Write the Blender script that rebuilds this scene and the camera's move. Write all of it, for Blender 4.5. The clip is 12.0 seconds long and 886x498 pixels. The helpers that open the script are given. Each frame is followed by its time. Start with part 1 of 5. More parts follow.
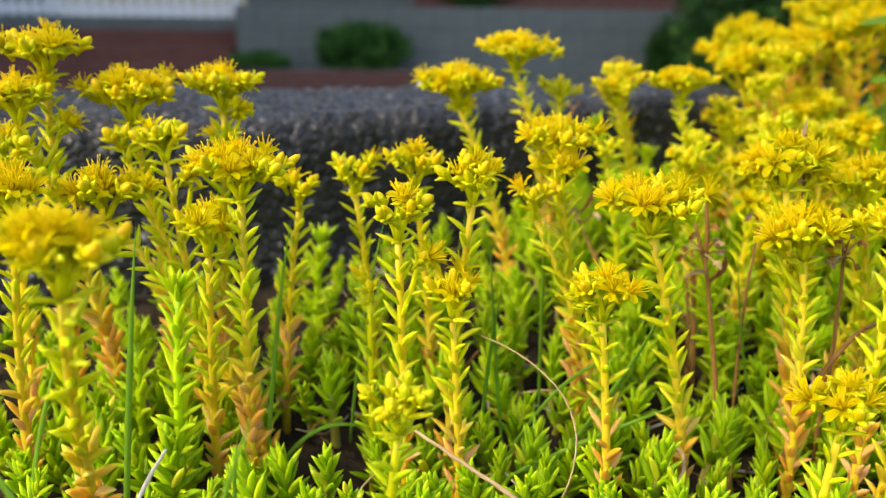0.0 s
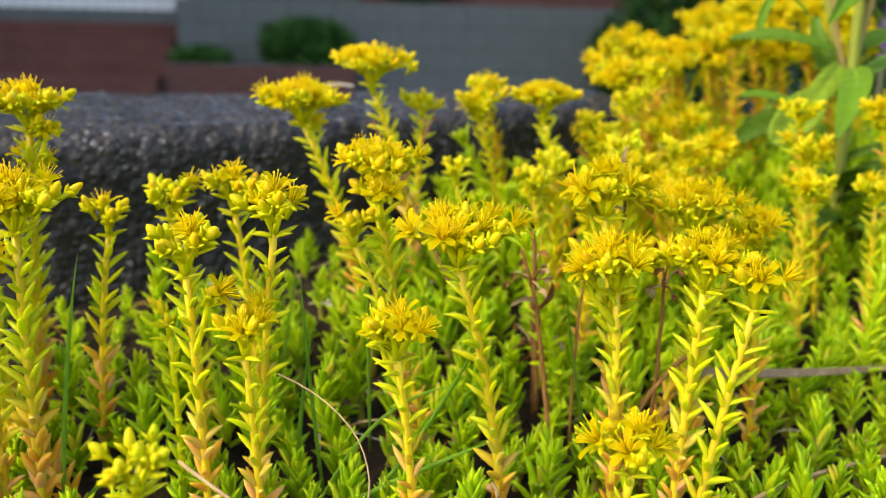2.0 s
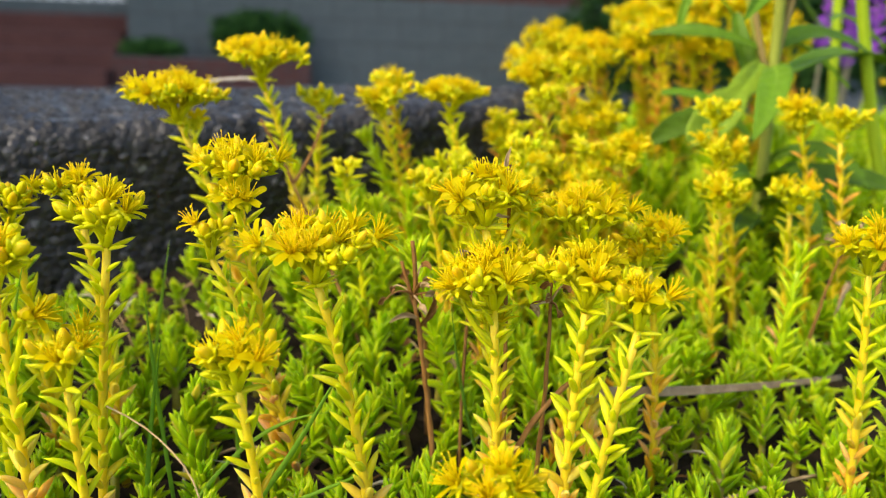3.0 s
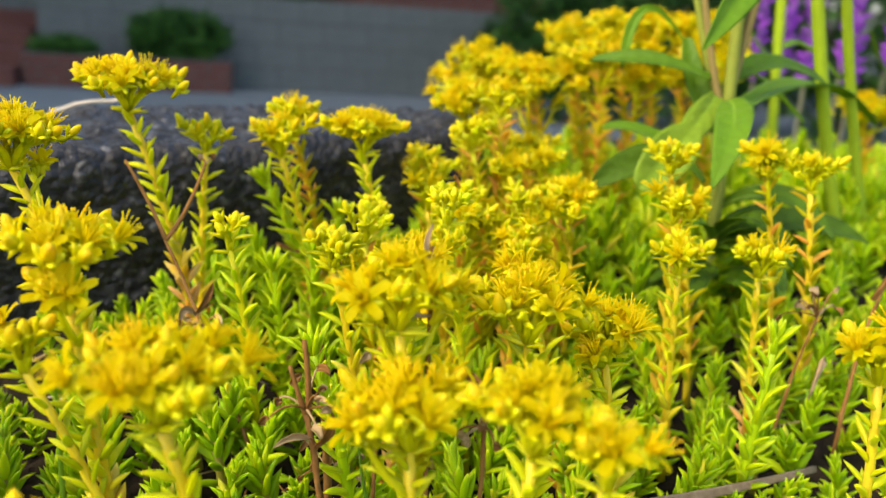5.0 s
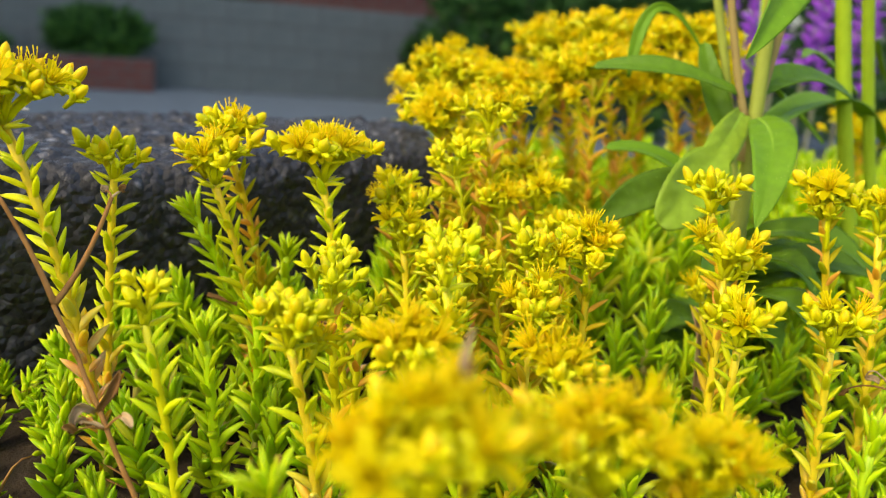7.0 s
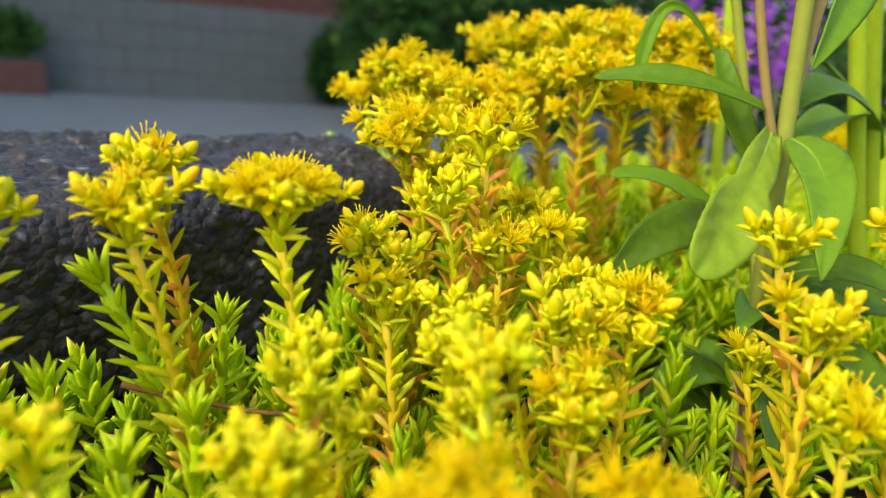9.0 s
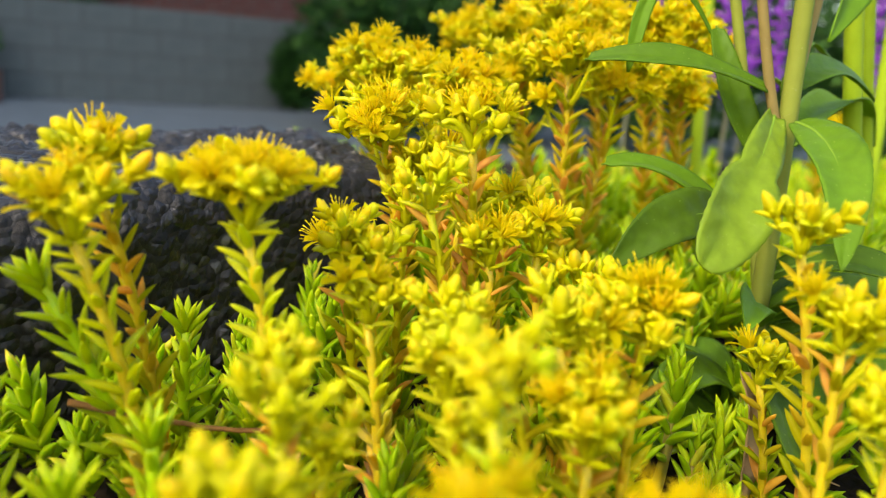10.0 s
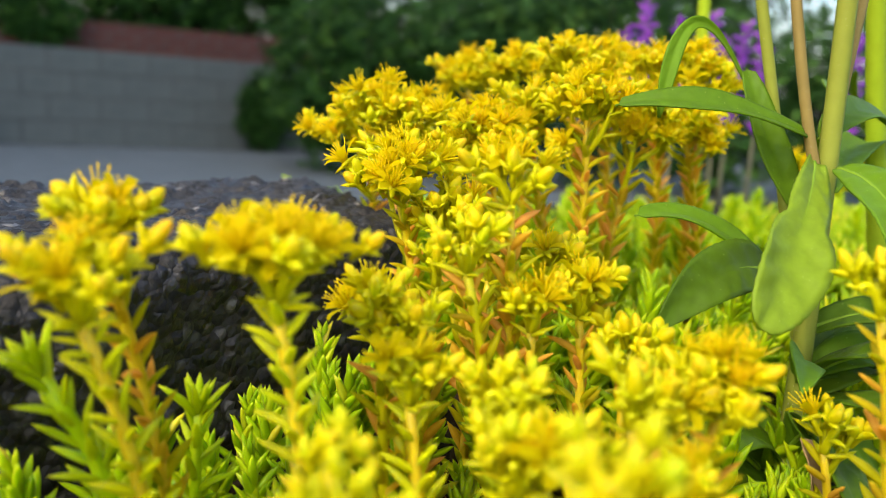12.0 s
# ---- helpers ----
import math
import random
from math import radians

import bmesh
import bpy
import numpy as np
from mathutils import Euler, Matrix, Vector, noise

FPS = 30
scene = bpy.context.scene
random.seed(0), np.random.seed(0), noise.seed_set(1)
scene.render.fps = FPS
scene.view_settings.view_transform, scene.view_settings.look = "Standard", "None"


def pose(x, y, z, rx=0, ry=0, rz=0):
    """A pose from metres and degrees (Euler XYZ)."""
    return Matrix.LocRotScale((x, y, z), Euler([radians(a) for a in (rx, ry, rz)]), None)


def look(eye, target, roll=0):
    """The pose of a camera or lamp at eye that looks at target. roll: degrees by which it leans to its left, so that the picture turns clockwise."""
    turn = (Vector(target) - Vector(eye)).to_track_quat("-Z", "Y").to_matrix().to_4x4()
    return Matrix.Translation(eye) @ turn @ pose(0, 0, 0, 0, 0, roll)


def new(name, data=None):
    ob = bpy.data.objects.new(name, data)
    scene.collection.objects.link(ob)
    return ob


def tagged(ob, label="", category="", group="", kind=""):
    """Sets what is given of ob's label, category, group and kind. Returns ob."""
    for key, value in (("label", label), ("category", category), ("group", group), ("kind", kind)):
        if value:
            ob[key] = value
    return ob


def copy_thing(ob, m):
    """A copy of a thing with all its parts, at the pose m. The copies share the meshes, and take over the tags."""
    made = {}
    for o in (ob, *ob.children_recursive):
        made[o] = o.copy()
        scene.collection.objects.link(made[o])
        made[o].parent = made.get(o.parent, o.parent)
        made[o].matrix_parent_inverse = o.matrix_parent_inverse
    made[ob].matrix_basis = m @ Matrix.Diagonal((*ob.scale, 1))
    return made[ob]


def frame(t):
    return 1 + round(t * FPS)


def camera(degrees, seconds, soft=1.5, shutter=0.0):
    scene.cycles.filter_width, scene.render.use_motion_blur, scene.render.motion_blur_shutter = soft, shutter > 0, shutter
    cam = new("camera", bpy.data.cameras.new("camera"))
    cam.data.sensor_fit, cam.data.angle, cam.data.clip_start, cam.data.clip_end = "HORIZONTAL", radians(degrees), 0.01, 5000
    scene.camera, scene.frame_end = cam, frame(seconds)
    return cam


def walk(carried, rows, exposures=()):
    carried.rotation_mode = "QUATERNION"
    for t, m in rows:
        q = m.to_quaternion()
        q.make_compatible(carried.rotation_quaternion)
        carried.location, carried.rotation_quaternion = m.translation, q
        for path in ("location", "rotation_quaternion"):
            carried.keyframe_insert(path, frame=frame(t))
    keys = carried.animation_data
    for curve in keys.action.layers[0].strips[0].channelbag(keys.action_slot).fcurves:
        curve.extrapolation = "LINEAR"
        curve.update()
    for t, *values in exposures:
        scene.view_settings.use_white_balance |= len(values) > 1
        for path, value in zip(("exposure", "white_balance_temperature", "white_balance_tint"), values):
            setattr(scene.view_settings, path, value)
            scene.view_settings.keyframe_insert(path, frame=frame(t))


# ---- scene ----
cam = camera(55.18, 12.0, soft=1.0)
PATH = [
    (0, (-0.00605, -0.00376, 0.15231), (0.01698, 0.95854, -0.11868), 0.641),
    (0.5, (-0.00431, -0.00374, 0.15494), (0.02839, 0.95865, -0.11476), 0.691),
    (1, (0.00477, -0.00161, 0.15694), (0.04938, 0.96031, -0.11274), 0.822),
    (1.5, (0.01991, 0.00193, 0.15764), (0.08167, 0.96225, -0.11433), 1.105),
    (2, (0.03497, 0.00716, 0.15965), (0.11685, 0.96521, -0.11502), 1.433),
    (2.5, (0.04838, 0.01682, 0.15747), (0.15460, 0.97167, -0.11997), 1.840),
    (3, (0.06180, 0.02856, 0.15823), (0.19167, 0.98032, -0.11979), 2.161),
    (3.5, (0.07037, 0.03959, 0.16206), (0.22419, 0.98795, -0.11533), 2.473),
    (5.5, (0.07413, 0.10408, 0.16371), (0.31005, 1.03846, -0.10326), 4.121),
    (6, (0.07425, 0.12172, 0.16214), (0.32962, 1.05149, -0.10302), 4.503),
    (6.5, (0.07409, 0.13934, 0.15942), (0.34966, 1.06397, -0.10348), 4.834),
    (8.5, (0.07221, 0.20046, 0.15883), (0.44483, 1.09377, -0.09246), 5.569),
    (9, (0.07318, 0.21746, 0.15692), (0.47013, 1.10098, -0.09173), 5.476),
    (9.5, (0.07575, 0.22902, 0.15159), (0.49296, 1.10394, -0.09431), 5.375),
    (10, (0.07703, 0.23608, 0.14972), (0.51030, 1.10458, -0.09106), 5.151),
    (10.5, (0.07771, 0.24185, 0.14672), (0.52166, 1.10758, -0.08443), 4.794),
    (11, (0.07511, 0.24734, 0.14752), (0.52945, 1.11085, -0.07139), 4.533),
    (11.5, (0.07461, 0.25143, 0.14730), (0.53548, 1.11462, -0.05882), 4.344),
    (12, (0.07185, 0.25823, 0.15023), (0.53858, 1.12101, -0.04409), 4.435),
]
walk(cam, [(t, look(eye, target, roll)) for t, eye, target, roll in PATH])
cam.data.dof.use_dof = True
cam.data.dof.focus_distance = 0.212
cam.data.dof.aperture_fstop = 13.0
cam.data.dof.aperture_blades = 0

# ---- daylight ----
SUN_DIR = Vector((-0.66, -0.25, 0.71)).normalized()
world = bpy.data.worlds.new("world")
scene.world = world
world.use_nodes = True
sky = world.node_tree.nodes.new("ShaderNodeTexSky")
sky.sky_type = "NISHITA"
sky.sun_disc = False
sky.dust_density, sky.ozone_density = 3.5, 0.4
sky.sun_elevation = math.asin(SUN_DIR.z)
sky.sun_rotation = math.atan2(SUN_DIR.x, SUN_DIR.y)
back = world.node_tree.nodes["Background"]
back.inputs["Strength"].default_value = 0.52
world.node_tree.links.new(sky.outputs["Color"], back.inputs["Color"])
sun = new("sun", bpy.data.lights.new("sun", "SUN"))
sun.data.energy = 1.95
sun.data.angle = radians(0.6)
sun.data.color = (1.0, 0.915, 0.65)
sun.matrix_world = look(SUN_DIR * 20, (0, 0, 0))
scene.view_settings.exposure = -0.25


# ---- materials ----
def material(name):
    m = bpy.data.materials.new(name)
    m.use_nodes = True
    return m, m.node_tree.nodes, m.node_tree.links, m.node_tree.nodes["Principled BSDF"]


def ramp(nodes, stops, mode="LINEAR"):
    r = nodes.new("ShaderNodeValToRGB")
    r.color_ramp.interpolation = mode
    while len(r.color_ramp.elements) < len(stops):
        r.color_ramp.elements.new(0.5)
    for e, (p, c) in zip(r.color_ramp.elements, stops):
        e.position, e.color = p, (*c, 1)
    return r


def bump(nodes, links, b, scale, strength, distance, detail=4):
    tex = nodes.new("ShaderNodeTexNoise")
    tex.inputs["Scale"].default_value, tex.inputs["Detail"].default_value = scale, detail
    co = nodes.new("ShaderNodeTexCoord")
    links.new(co.outputs["Object"], tex.inputs["Vector"])
    bp = nodes.new("ShaderNodeBump")
    bp.inputs["Strength"].default_value, bp.inputs["Distance"].default_value = strength, distance
    links.new(tex.outputs["Fac"], bp.inputs["Height"])
    links.new(bp.outputs["Normal"], b.inputs["Normal"])
    return tex, co


def plant_material(name, source, through_light, rough, tint=(0.0, 0.0, 0.0), fixed=None, mottle=0.25, noise_scale=420.0, gloss=0.12, flecks=0.0, flesh=0.0):
    """Living tissue: colour from the object or fixed stops, a little mottling, and light that shines through."""
    m, nodes, links, b = material(name)
    if source == "object":
        info = nodes.new("ShaderNodeObjectInfo")
        base = info.outputs["Color"]
        rand = info.outputs["Random"]
    elif source == "island":
        geo = nodes.new("ShaderNodeNewGeometry")
        r = ramp(nodes, fixed)
        links.new(geo.outputs["Random Per Island"], r.inputs["Fac"])
        base = r.outputs["Color"]
        rand = geo.outputs["Random Per Island"]
    else:
        info = nodes.new("ShaderNodeObjectInfo")
        r = ramp(nodes, fixed)
        links.new(info.outputs["Random"], r.inputs["Fac"])
        base = r.outputs["Color"]
        rand = info.outputs["Random"]
    tex, co = bump(nodes, links, b, noise_scale, 0.25, 0.0006)
    hsv = nodes.new("ShaderNodeHueSaturation")
    spread = nodes.new("ShaderNodeMapRange")
    spread.inputs["To Min"].default_value, spread.inputs["To Max"].default_value = 1 - mottle, 1 + mottle
    mix = nodes.new("ShaderNodeMath")
    mix.operation = "ADD"
    half = nodes.new("ShaderNodeMath")
    half.operation = "MULTIPLY"
    half.inputs[1].default_value = 0.5
    links.new(tex.outputs["Fac"], mix.inputs[0])
    links.new(rand, mix.inputs[1])
    links.new(mix.outputs[0], half.inputs[0])
    links.new(half.outputs[0], spread.inputs["Value"])
    links.new(spread.outputs["Result"], hsv.inputs["Value"])
    if flecks:
        vo = nodes.new("ShaderNodeTexVoronoi")
        vo.inputs["Scale"].default_value = flecks
        links.new(co.outputs["Object"], vo.inputs["Vector"])
        dots = ramp(nodes, [(0.0, (1, 1, 1)), (0.06, (0.7, 0.7, 0.7)), (0.10, (0, 0, 0))])
        links.new(vo.outputs["Distance"], dots.inputs["Fac"])
        blend = nodes.new("ShaderNodeMix")
        blend.data_type = "RGBA"
        links.new(dots.outputs["Color"], blend.inputs["Factor"])
        links.new(base, blend.inputs["A"])
        blend.inputs["B"].default_value = (0.32, 0.44, 0.09, 1)
        base = blend.outputs["Result"]
    links.new(base, hsv.inputs["Color"])
    links.new(hsv.outputs["Color"], b.inputs["Base Color"])
    b.inputs["Roughness"].default_value = rough
    b.inputs["Specular IOR Level"].default_value = gloss
    b.inputs["Subsurface Weight"].default_value = 1.0 if flesh else 0.0
    b.inputs["Subsurface Radius"].default_value, b.inputs["Subsurface Scale"].default_value = (1.0, 1.0, 0.25), flesh
    tr = nodes.new("ShaderNodeBsdfTranslucent")
    links.new(hsv.outputs["Color"], tr.inputs["Color"])
    ms = nodes.new("ShaderNodeMixShader")
    ms.inputs["Fac"].default_value = through_light
    links.new(b.outputs["BSDF"], ms.inputs[1])
    links.new(tr.outputs["BSDF"], ms.inputs[2])
    links.new(ms.outputs["Shader"], nodes["Material Output"].inputs["Surface"])
    return m


LEAF = plant_material("succulent_leaf", "object", 0.25, 0.30, gloss=0.28, flesh=0.0022)
STALK = plant_material("succulent_stalk", "object", 0.20, 0.38, gloss=0.3, flesh=0.0020)
CROWD = plant_material("succulent_crowd", "island", 0.28, 0.34, gloss=0.22, flesh=0.0022, fixed=[(0.0, (0.29, 0.47, 0.004)), (0.55, (0.39, 0.57, 0.006)), (0.93, (0.50, 0.62, 0.008)), (1.0, (0.70, 0.58, 0.06))])
FAR_LEAF = plant_material("far_stem_leaf", "island", 0.55, 0.4, fixed=[(0.0, (0.50, 0.58, 0.005)), (0.5, (0.68, 0.60, 0.006)), (0.8, (0.80, 0.50, 0.04)), (1.0, (0.84, 0.46, 0.10))])
PETAL = plant_material("yellow_petal", "random", 0.62, 0.45, fixed=[(0.0, (0.75, 0.635, 0.0012)), (1.0, (0.77, 0.61, 0.0012))], mottle=0.10, gloss=0.05)
STAMEN = plant_material("yellow_stamen", "random", 0.30, 0.5, fixed=[(0.0, (0.88, 0.69, 0.002)), (1.0, (0.88, 0.64, 0.002))], mottle=0.10, gloss=0.05)
SEPAL = plant_material("sepal", "random", 0.35, 0.35, fixed=[(0.0, (0.64, 0.66, 0.003)), (1.0, (0.78, 0.68, 0.003))], mottle=0.12, gloss=0.2)
GRASS = plant_material("grass_blade", "random", 0.35, 0.42, fixed=[(0.0, (0.17, 0.36, 0.02)), (1.0, (0.28, 0.46, 0.03))])
HERB_LEAF = plant_material("herb_leaf", "object", 0.28, 0.5, mottle=0.45, noise_scale=300, gloss=0.2, flecks=520.0)
HERB_STEM = plant_material("herb_stem", "object", 0.18, 0.55, mottle=0.22, noise_scale=240)
PURPLE = plant_material("purple_flower", "random", 0.35, 0.6, fixed=[(0.0, (0.26, 0.055, 0.50)), (1.0, (0.40, 0.10, 0.62))], mottle=0.2)
BUSH = plant_material("bush_leaf", "island", 0.25, 0.55, fixed=[(0.0, (0.02, 0.055, 0.012)), (0.7, (0.04, 0.11, 0.02)), (1.0, (0.09, 0.19, 0.03))])


def bud_material():
    """Closed petals: yellow body that turns orange at the tip, greener when young."""
    m, nodes, links, b = material("flower_bud")
    co = nodes.new("ShaderNodeTexCoord")
    sep = nodes.new("ShaderNodeSeparateXYZ")
    links.new(co.outputs["Object"], sep.inputs["Vector"])
    info = nodes.new("ShaderNodeObjectInfo")
    tip = ramp(nodes, [(0.0, (0, 0, 0)), (0.45, (0.05, 0.05, 0.05)), (1.0, (1, 1, 1))])
    mr = nodes.new("ShaderNodeMapRange")
    mr.inputs["From Min"].default_value, mr.inputs["From Max"].default_value = 0.0, 0.0062
    links.new(sep.outputs["Z"], mr.inputs["Value"])
    links.new(mr.outputs["Result"], tip.inputs["Fac"])
    amount = nodes.new("ShaderNodeMath")
    amount.operation = "MULTIPLY"
    links.new(tip.outputs["Color"], amount.inputs[0])
    fade = nodes.new("ShaderNodeMath")
    fade.operation = "MULTIPLY"
    fade.inputs[1].default_value = 0.60
    links.new(info.outputs["Random"], fade.inputs[0])
    links.new(fade.outputs[0], amount.inputs[1])
    mix = nodes.new("ShaderNodeMix")
    mix.data_type = "RGBA"
    links.new(amount.outputs[0], mix.inputs["Factor"])
    links.new(info.outputs["Color"], mix.inputs["A"])
    mix.inputs["B"].default_value = (0.94, 0.47, 0.012, 1)
    links.new(mix.outputs["Result"], b.inputs["Base Color"])
    b.inputs["Roughness"].default_value = 0.42
    b.inputs["Specular IOR Level"].default_value = 0.15
    b.inputs["Subsurface Weight"].default_value = 1.0
    b.inputs["Subsurface Radius"].default_value, b.inputs["Subsurface Scale"].default_value = (1.0, 0.9, 0.2), 0.0018
    tr = nodes.new("ShaderNodeBsdfTranslucent")
    links.new(mix.outputs["Result"], tr.inputs["Color"])
    ms = nodes.new("ShaderNodeMixShader")
    ms.inputs["Fac"].default_value = 0.2
    links.new(b.outputs["BSDF"], ms.inputs[1])
    links.new(tr.outputs["BSDF"], ms.inputs[2])
    links.new(ms.outputs["Shader"], nodes["Material Output"].inputs["Surface"])
    return m


BUD = bud_material()


def rough_material(name, stops, scale, rough=0.9, bumps=0.4, depth=0.002, fine=6.0):
    m, nodes, links, b = material(name)
    tex, co = bump(nodes, links, b, scale, bumps, depth, 8)
    big = nodes.new("ShaderNodeTexNoise")
    big.inputs["Scale"].default_value = scale / fine
    links.new(co.outputs["Object"], big.inputs["Vector"])
    mix = nodes.new("ShaderNodeMath")
    mix.operation = "ADD"
    links.new(tex.outputs["Fac"], mix.inputs[0])
    links.new(big.outputs["Fac"], mix.inputs[1])
    half = nodes.new("ShaderNodeMath")
    half.operation = "MULTIPLY"
    half.inputs[1].default_value = 0.5
    links.new(mix.outputs[0], half.inputs[0])
    r = ramp(nodes, stops)
    links.new(half.outputs[0], r.inputs["Fac"])
    out = r.outputs["Color"]
    links.new(out, b.inputs["Base Color"])
    b.inputs["Roughness"].default_value = rough
    b.inputs["Specular IOR Level"].default_value = 0.2
    return m


def aggregate_material():
    """Weathered cement full of small dark pebbles, a few of them pale and smooth."""
    m, nodes, links, b = material("aggregate_stone")
    co = nodes.new("ShaderNodeTexCoord")
    wob = nodes.new("ShaderNodeTexNoise")
    wob.inputs["Scale"].default_value, wob.inputs["Detail"].default_value = 260, 3
    links.new(co.outputs["Object"], wob.inputs["Vector"])
    push = nodes.new("ShaderNodeVectorMath")
    push.operation = "MULTIPLY_ADD"
    links.new(wob.outputs["Color"], push.inputs[0])
    push.inputs[1].default_value = (0.0026, 0.0026, 0.0026)
    links.new(co.outputs["Object"], push.inputs[2])
    vo = nodes.new("ShaderNodeTexVoronoi")
    vo.inputs["Scale"].default_value = 300
    links.new(push.outputs["Vector"], vo.inputs["Vector"])
    sep = nodes.new("ShaderNodeSeparateColor")
    links.new(vo.outputs["Color"], sep.inputs["Color"])
    tone = ramp(nodes, [(0.0, (0.008, 0.007, 0.006)), (0.5, (0.015, 0.0133, 0.0115)), (0.85, (0.028, 0.0255, 0.023)), (0.96, (0.07, 0.065, 0.06)), (1.0, (0.18, 0.17, 0.16))])
    links.new(sep.outputs["Red"], tone.inputs["Fac"])
    body = ramp(nodes, [(0.0, (1, 1, 1)), (0.42, (1, 1, 1)), (0.62, (0, 0, 0))])
    links.new(vo.outputs["Distance"], body.inputs["Fac"])
    big = nodes.new("ShaderNodeTexNoise")
    big.inputs["Scale"].default_value, big.inputs["Detail"].default_value = 34, 6
    links.new(co.outputs["Object"], big.inputs["Vector"])
    cement = ramp(nodes, [(0.32, (0.008, 0.007, 0.006)), (0.55, (0.018, 0.0155, 0.013)), (0.72, (0.036, 0.030, 0.024))])
    links.new(big.outputs["Fac"], cement.inputs["Fac"])
    mix = nodes.new("ShaderNodeMix")
    mix.data_type = "RGBA"
    links.new(body.outputs["Color"], mix.inputs["Factor"])
    links.new(cement.outputs["Color"], mix.inputs["A"])
    links.new(tone.outputs["Color"], mix.inputs["B"])
    links.new(mix.outputs["Result"], b.inputs["Base Color"])
    gloss = nodes.new("ShaderNodeMapRange")
    gloss.inputs["To Min"].default_value, gloss.inputs["To Max"].default_value = 0.85, 0.28
    links.new(sep.outputs["Green"], gloss.inputs["Value"])
    links.new(gloss.outputs["Result"], b.inputs["Roughness"])
    grain = nodes.new("ShaderNodeTexNoise")
    grain.inputs["Scale"].default_value, grain.inputs["Detail"].default_value = 900, 6
    links.new(co.outputs["Object"], grain.inputs["Vector"])
    fine = nodes.new("ShaderNodeBump")
    fine.inputs["Strength"].default_value, fine.inputs["Distance"].default_value = 0.5, 0.0006
    links.new(grain.outputs["Fac"], fine.inputs["Height"])
    round_off = nodes.new("ShaderNodeBump")
    round_off.invert = True
    round_off.inputs["Strength"].default_value, round_off.inputs["Distance"].default_value = 0.9, 0.0016
    links.new(vo.outputs["Distance"], round_off.inputs["Height"])
    links.new(fine.outputs["Normal"], round_off.inputs["Normal"])
    links.new(round_off.outputs["Normal"], b.inputs["Normal"])
    return m


SOIL = rough_material("dark_soil", [(0.3, (0.010, 0.007, 0.004)), (0.6, (0.035, 0.023, 0.012)), (0.75, (0.07, 0.047, 0.026))], 160, 0.95, 0.9, 0.004)
KERB = aggregate_material()
ASPHALT = rough_material("asphalt", [(0.3, (0.125, 0.145, 0.145)), (0.7, (0.178, 0.200, 0.200))], 30, 0.85, 0.4, 0.004)
BLOCK = rough_material("concrete_block", [(0.3, (0.090, 0.103, 0.097)), (0.7, (0.132, 0.149, 0.140))], 14, 0.9, 0.4, 0.004)
BRICK = rough_material("red_brick", [(0.3, (0.0858, 0.0363, 0.0297)), (0.7, (0.158, 0.066, 0.0495))], 20, 0.9, 0.4, 0.004)
MORTAR = rough_material("mortar", [(0.3, (0.0757, 0.0752, 0.0714)), (0.7, (0.11, 0.109, 0.104))], 30, 0.95, 0.4, 0.004)
WHITE = rough_material("white_paint", [(0.3, (0.612, 0.629, 0.646)), (0.7, (0.697, 0.7055, 0.714))], 6, 0.6, 0.1, 0.001)
STRAW = rough_material("weathered_straw", [(0.3, (0.20, 0.13, 0.065)), (0.55, (0.33, 0.23, 0.125)), (0.7, (0.46, 0.34, 0.20))], 420, 0.85, 0.7, 0.001)
DRY = rough_material("dry_stalk", [(0.3, (0.32, 0.20, 0.085)), (0.7, (0.54, 0.39, 0.20))], 260, 0.8, 0.4, 0.001)
BROWN = rough_material("withered_brown", [(0.3, (0.17, 0.070, 0.013)), (0.7, (0.36, 0.185, 0.05))], 240, 0.8, 0.4, 0.001)
PALE = rough_material("pale_dry_leaf", [(0.3, (0.50, 0.42, 0.30)), (0.7, (0.68, 0.60, 0.47))], 240, 0.75, 0.4, 0.001)
BARK = rough_material("bark", [(0.3, (0.05, 0.035, 0.025)), (0.7, (0.12, 0.085, 0.06))], 14, 0.95, 0.8, 0.01)


# ---- mesh helpers ----
def mesh_of(name, verts, faces, mats, idx=None, smooth=True):
    me = bpy.data.meshes.new(name)
    me.from_pydata([tuple(v) for v in verts], [], faces)
    for m in mats:
        me.materials.append(m)
    if idx is not None:
        me.polygons.foreach_set("material_index", idx)
    me.polygons.foreach_set("use_smooth", [smooth] * len(me.polygons))
    me.update()
    return me


def part(name, data, parent, m=None, label="", colour=None):
    ob = new(name, data)
    ob.parent = parent
    if m is not None:
        ob.matrix_basis = m
    if colour is not None:
        ob.color = (*colour, 1)
    if label:
        ob["label"] = label
    return ob


def empty(name, x, y, z):
    ob = new(name)
    ob.location = (x, y, z)
    ob.empty_display_size = 0.005
    return ob


def tube(points, radii, sides=7, cap=True):
    """A tapered tube along points."""
    verts, faces = [], []
    n = len(points)
    ref = Vector((0.3, 1, 0.1)).normalized()
    for i, (p, r) in enumerate(zip(points, radii)):
        d = (points[min(i + 1, n - 1)] - points[max(i - 1, 0)]).normalized()
        u = d.cross(ref)
        if u.length < 1e-3:
            u = d.cross(Vector((1, 0, 0)))
        u.normalize()
        v = d.cross(u)
        for k in range(sides):
            a = 2 * math.pi * k / sides
            verts.append(p + (u * math.cos(a) + v * math.sin(a)) * r)
    for i in range(n - 1):
        for k in range(sides):
            a, b = i * sides + k, i * sides + (k + 1) % sides
            faces.append((a, b, b + sides, a + sides))
    if cap:
        faces.append(tuple(range(sides))[::-1])
        faces.append(tuple(range((n - 1) * sides, n * sides)))
    return verts, faces


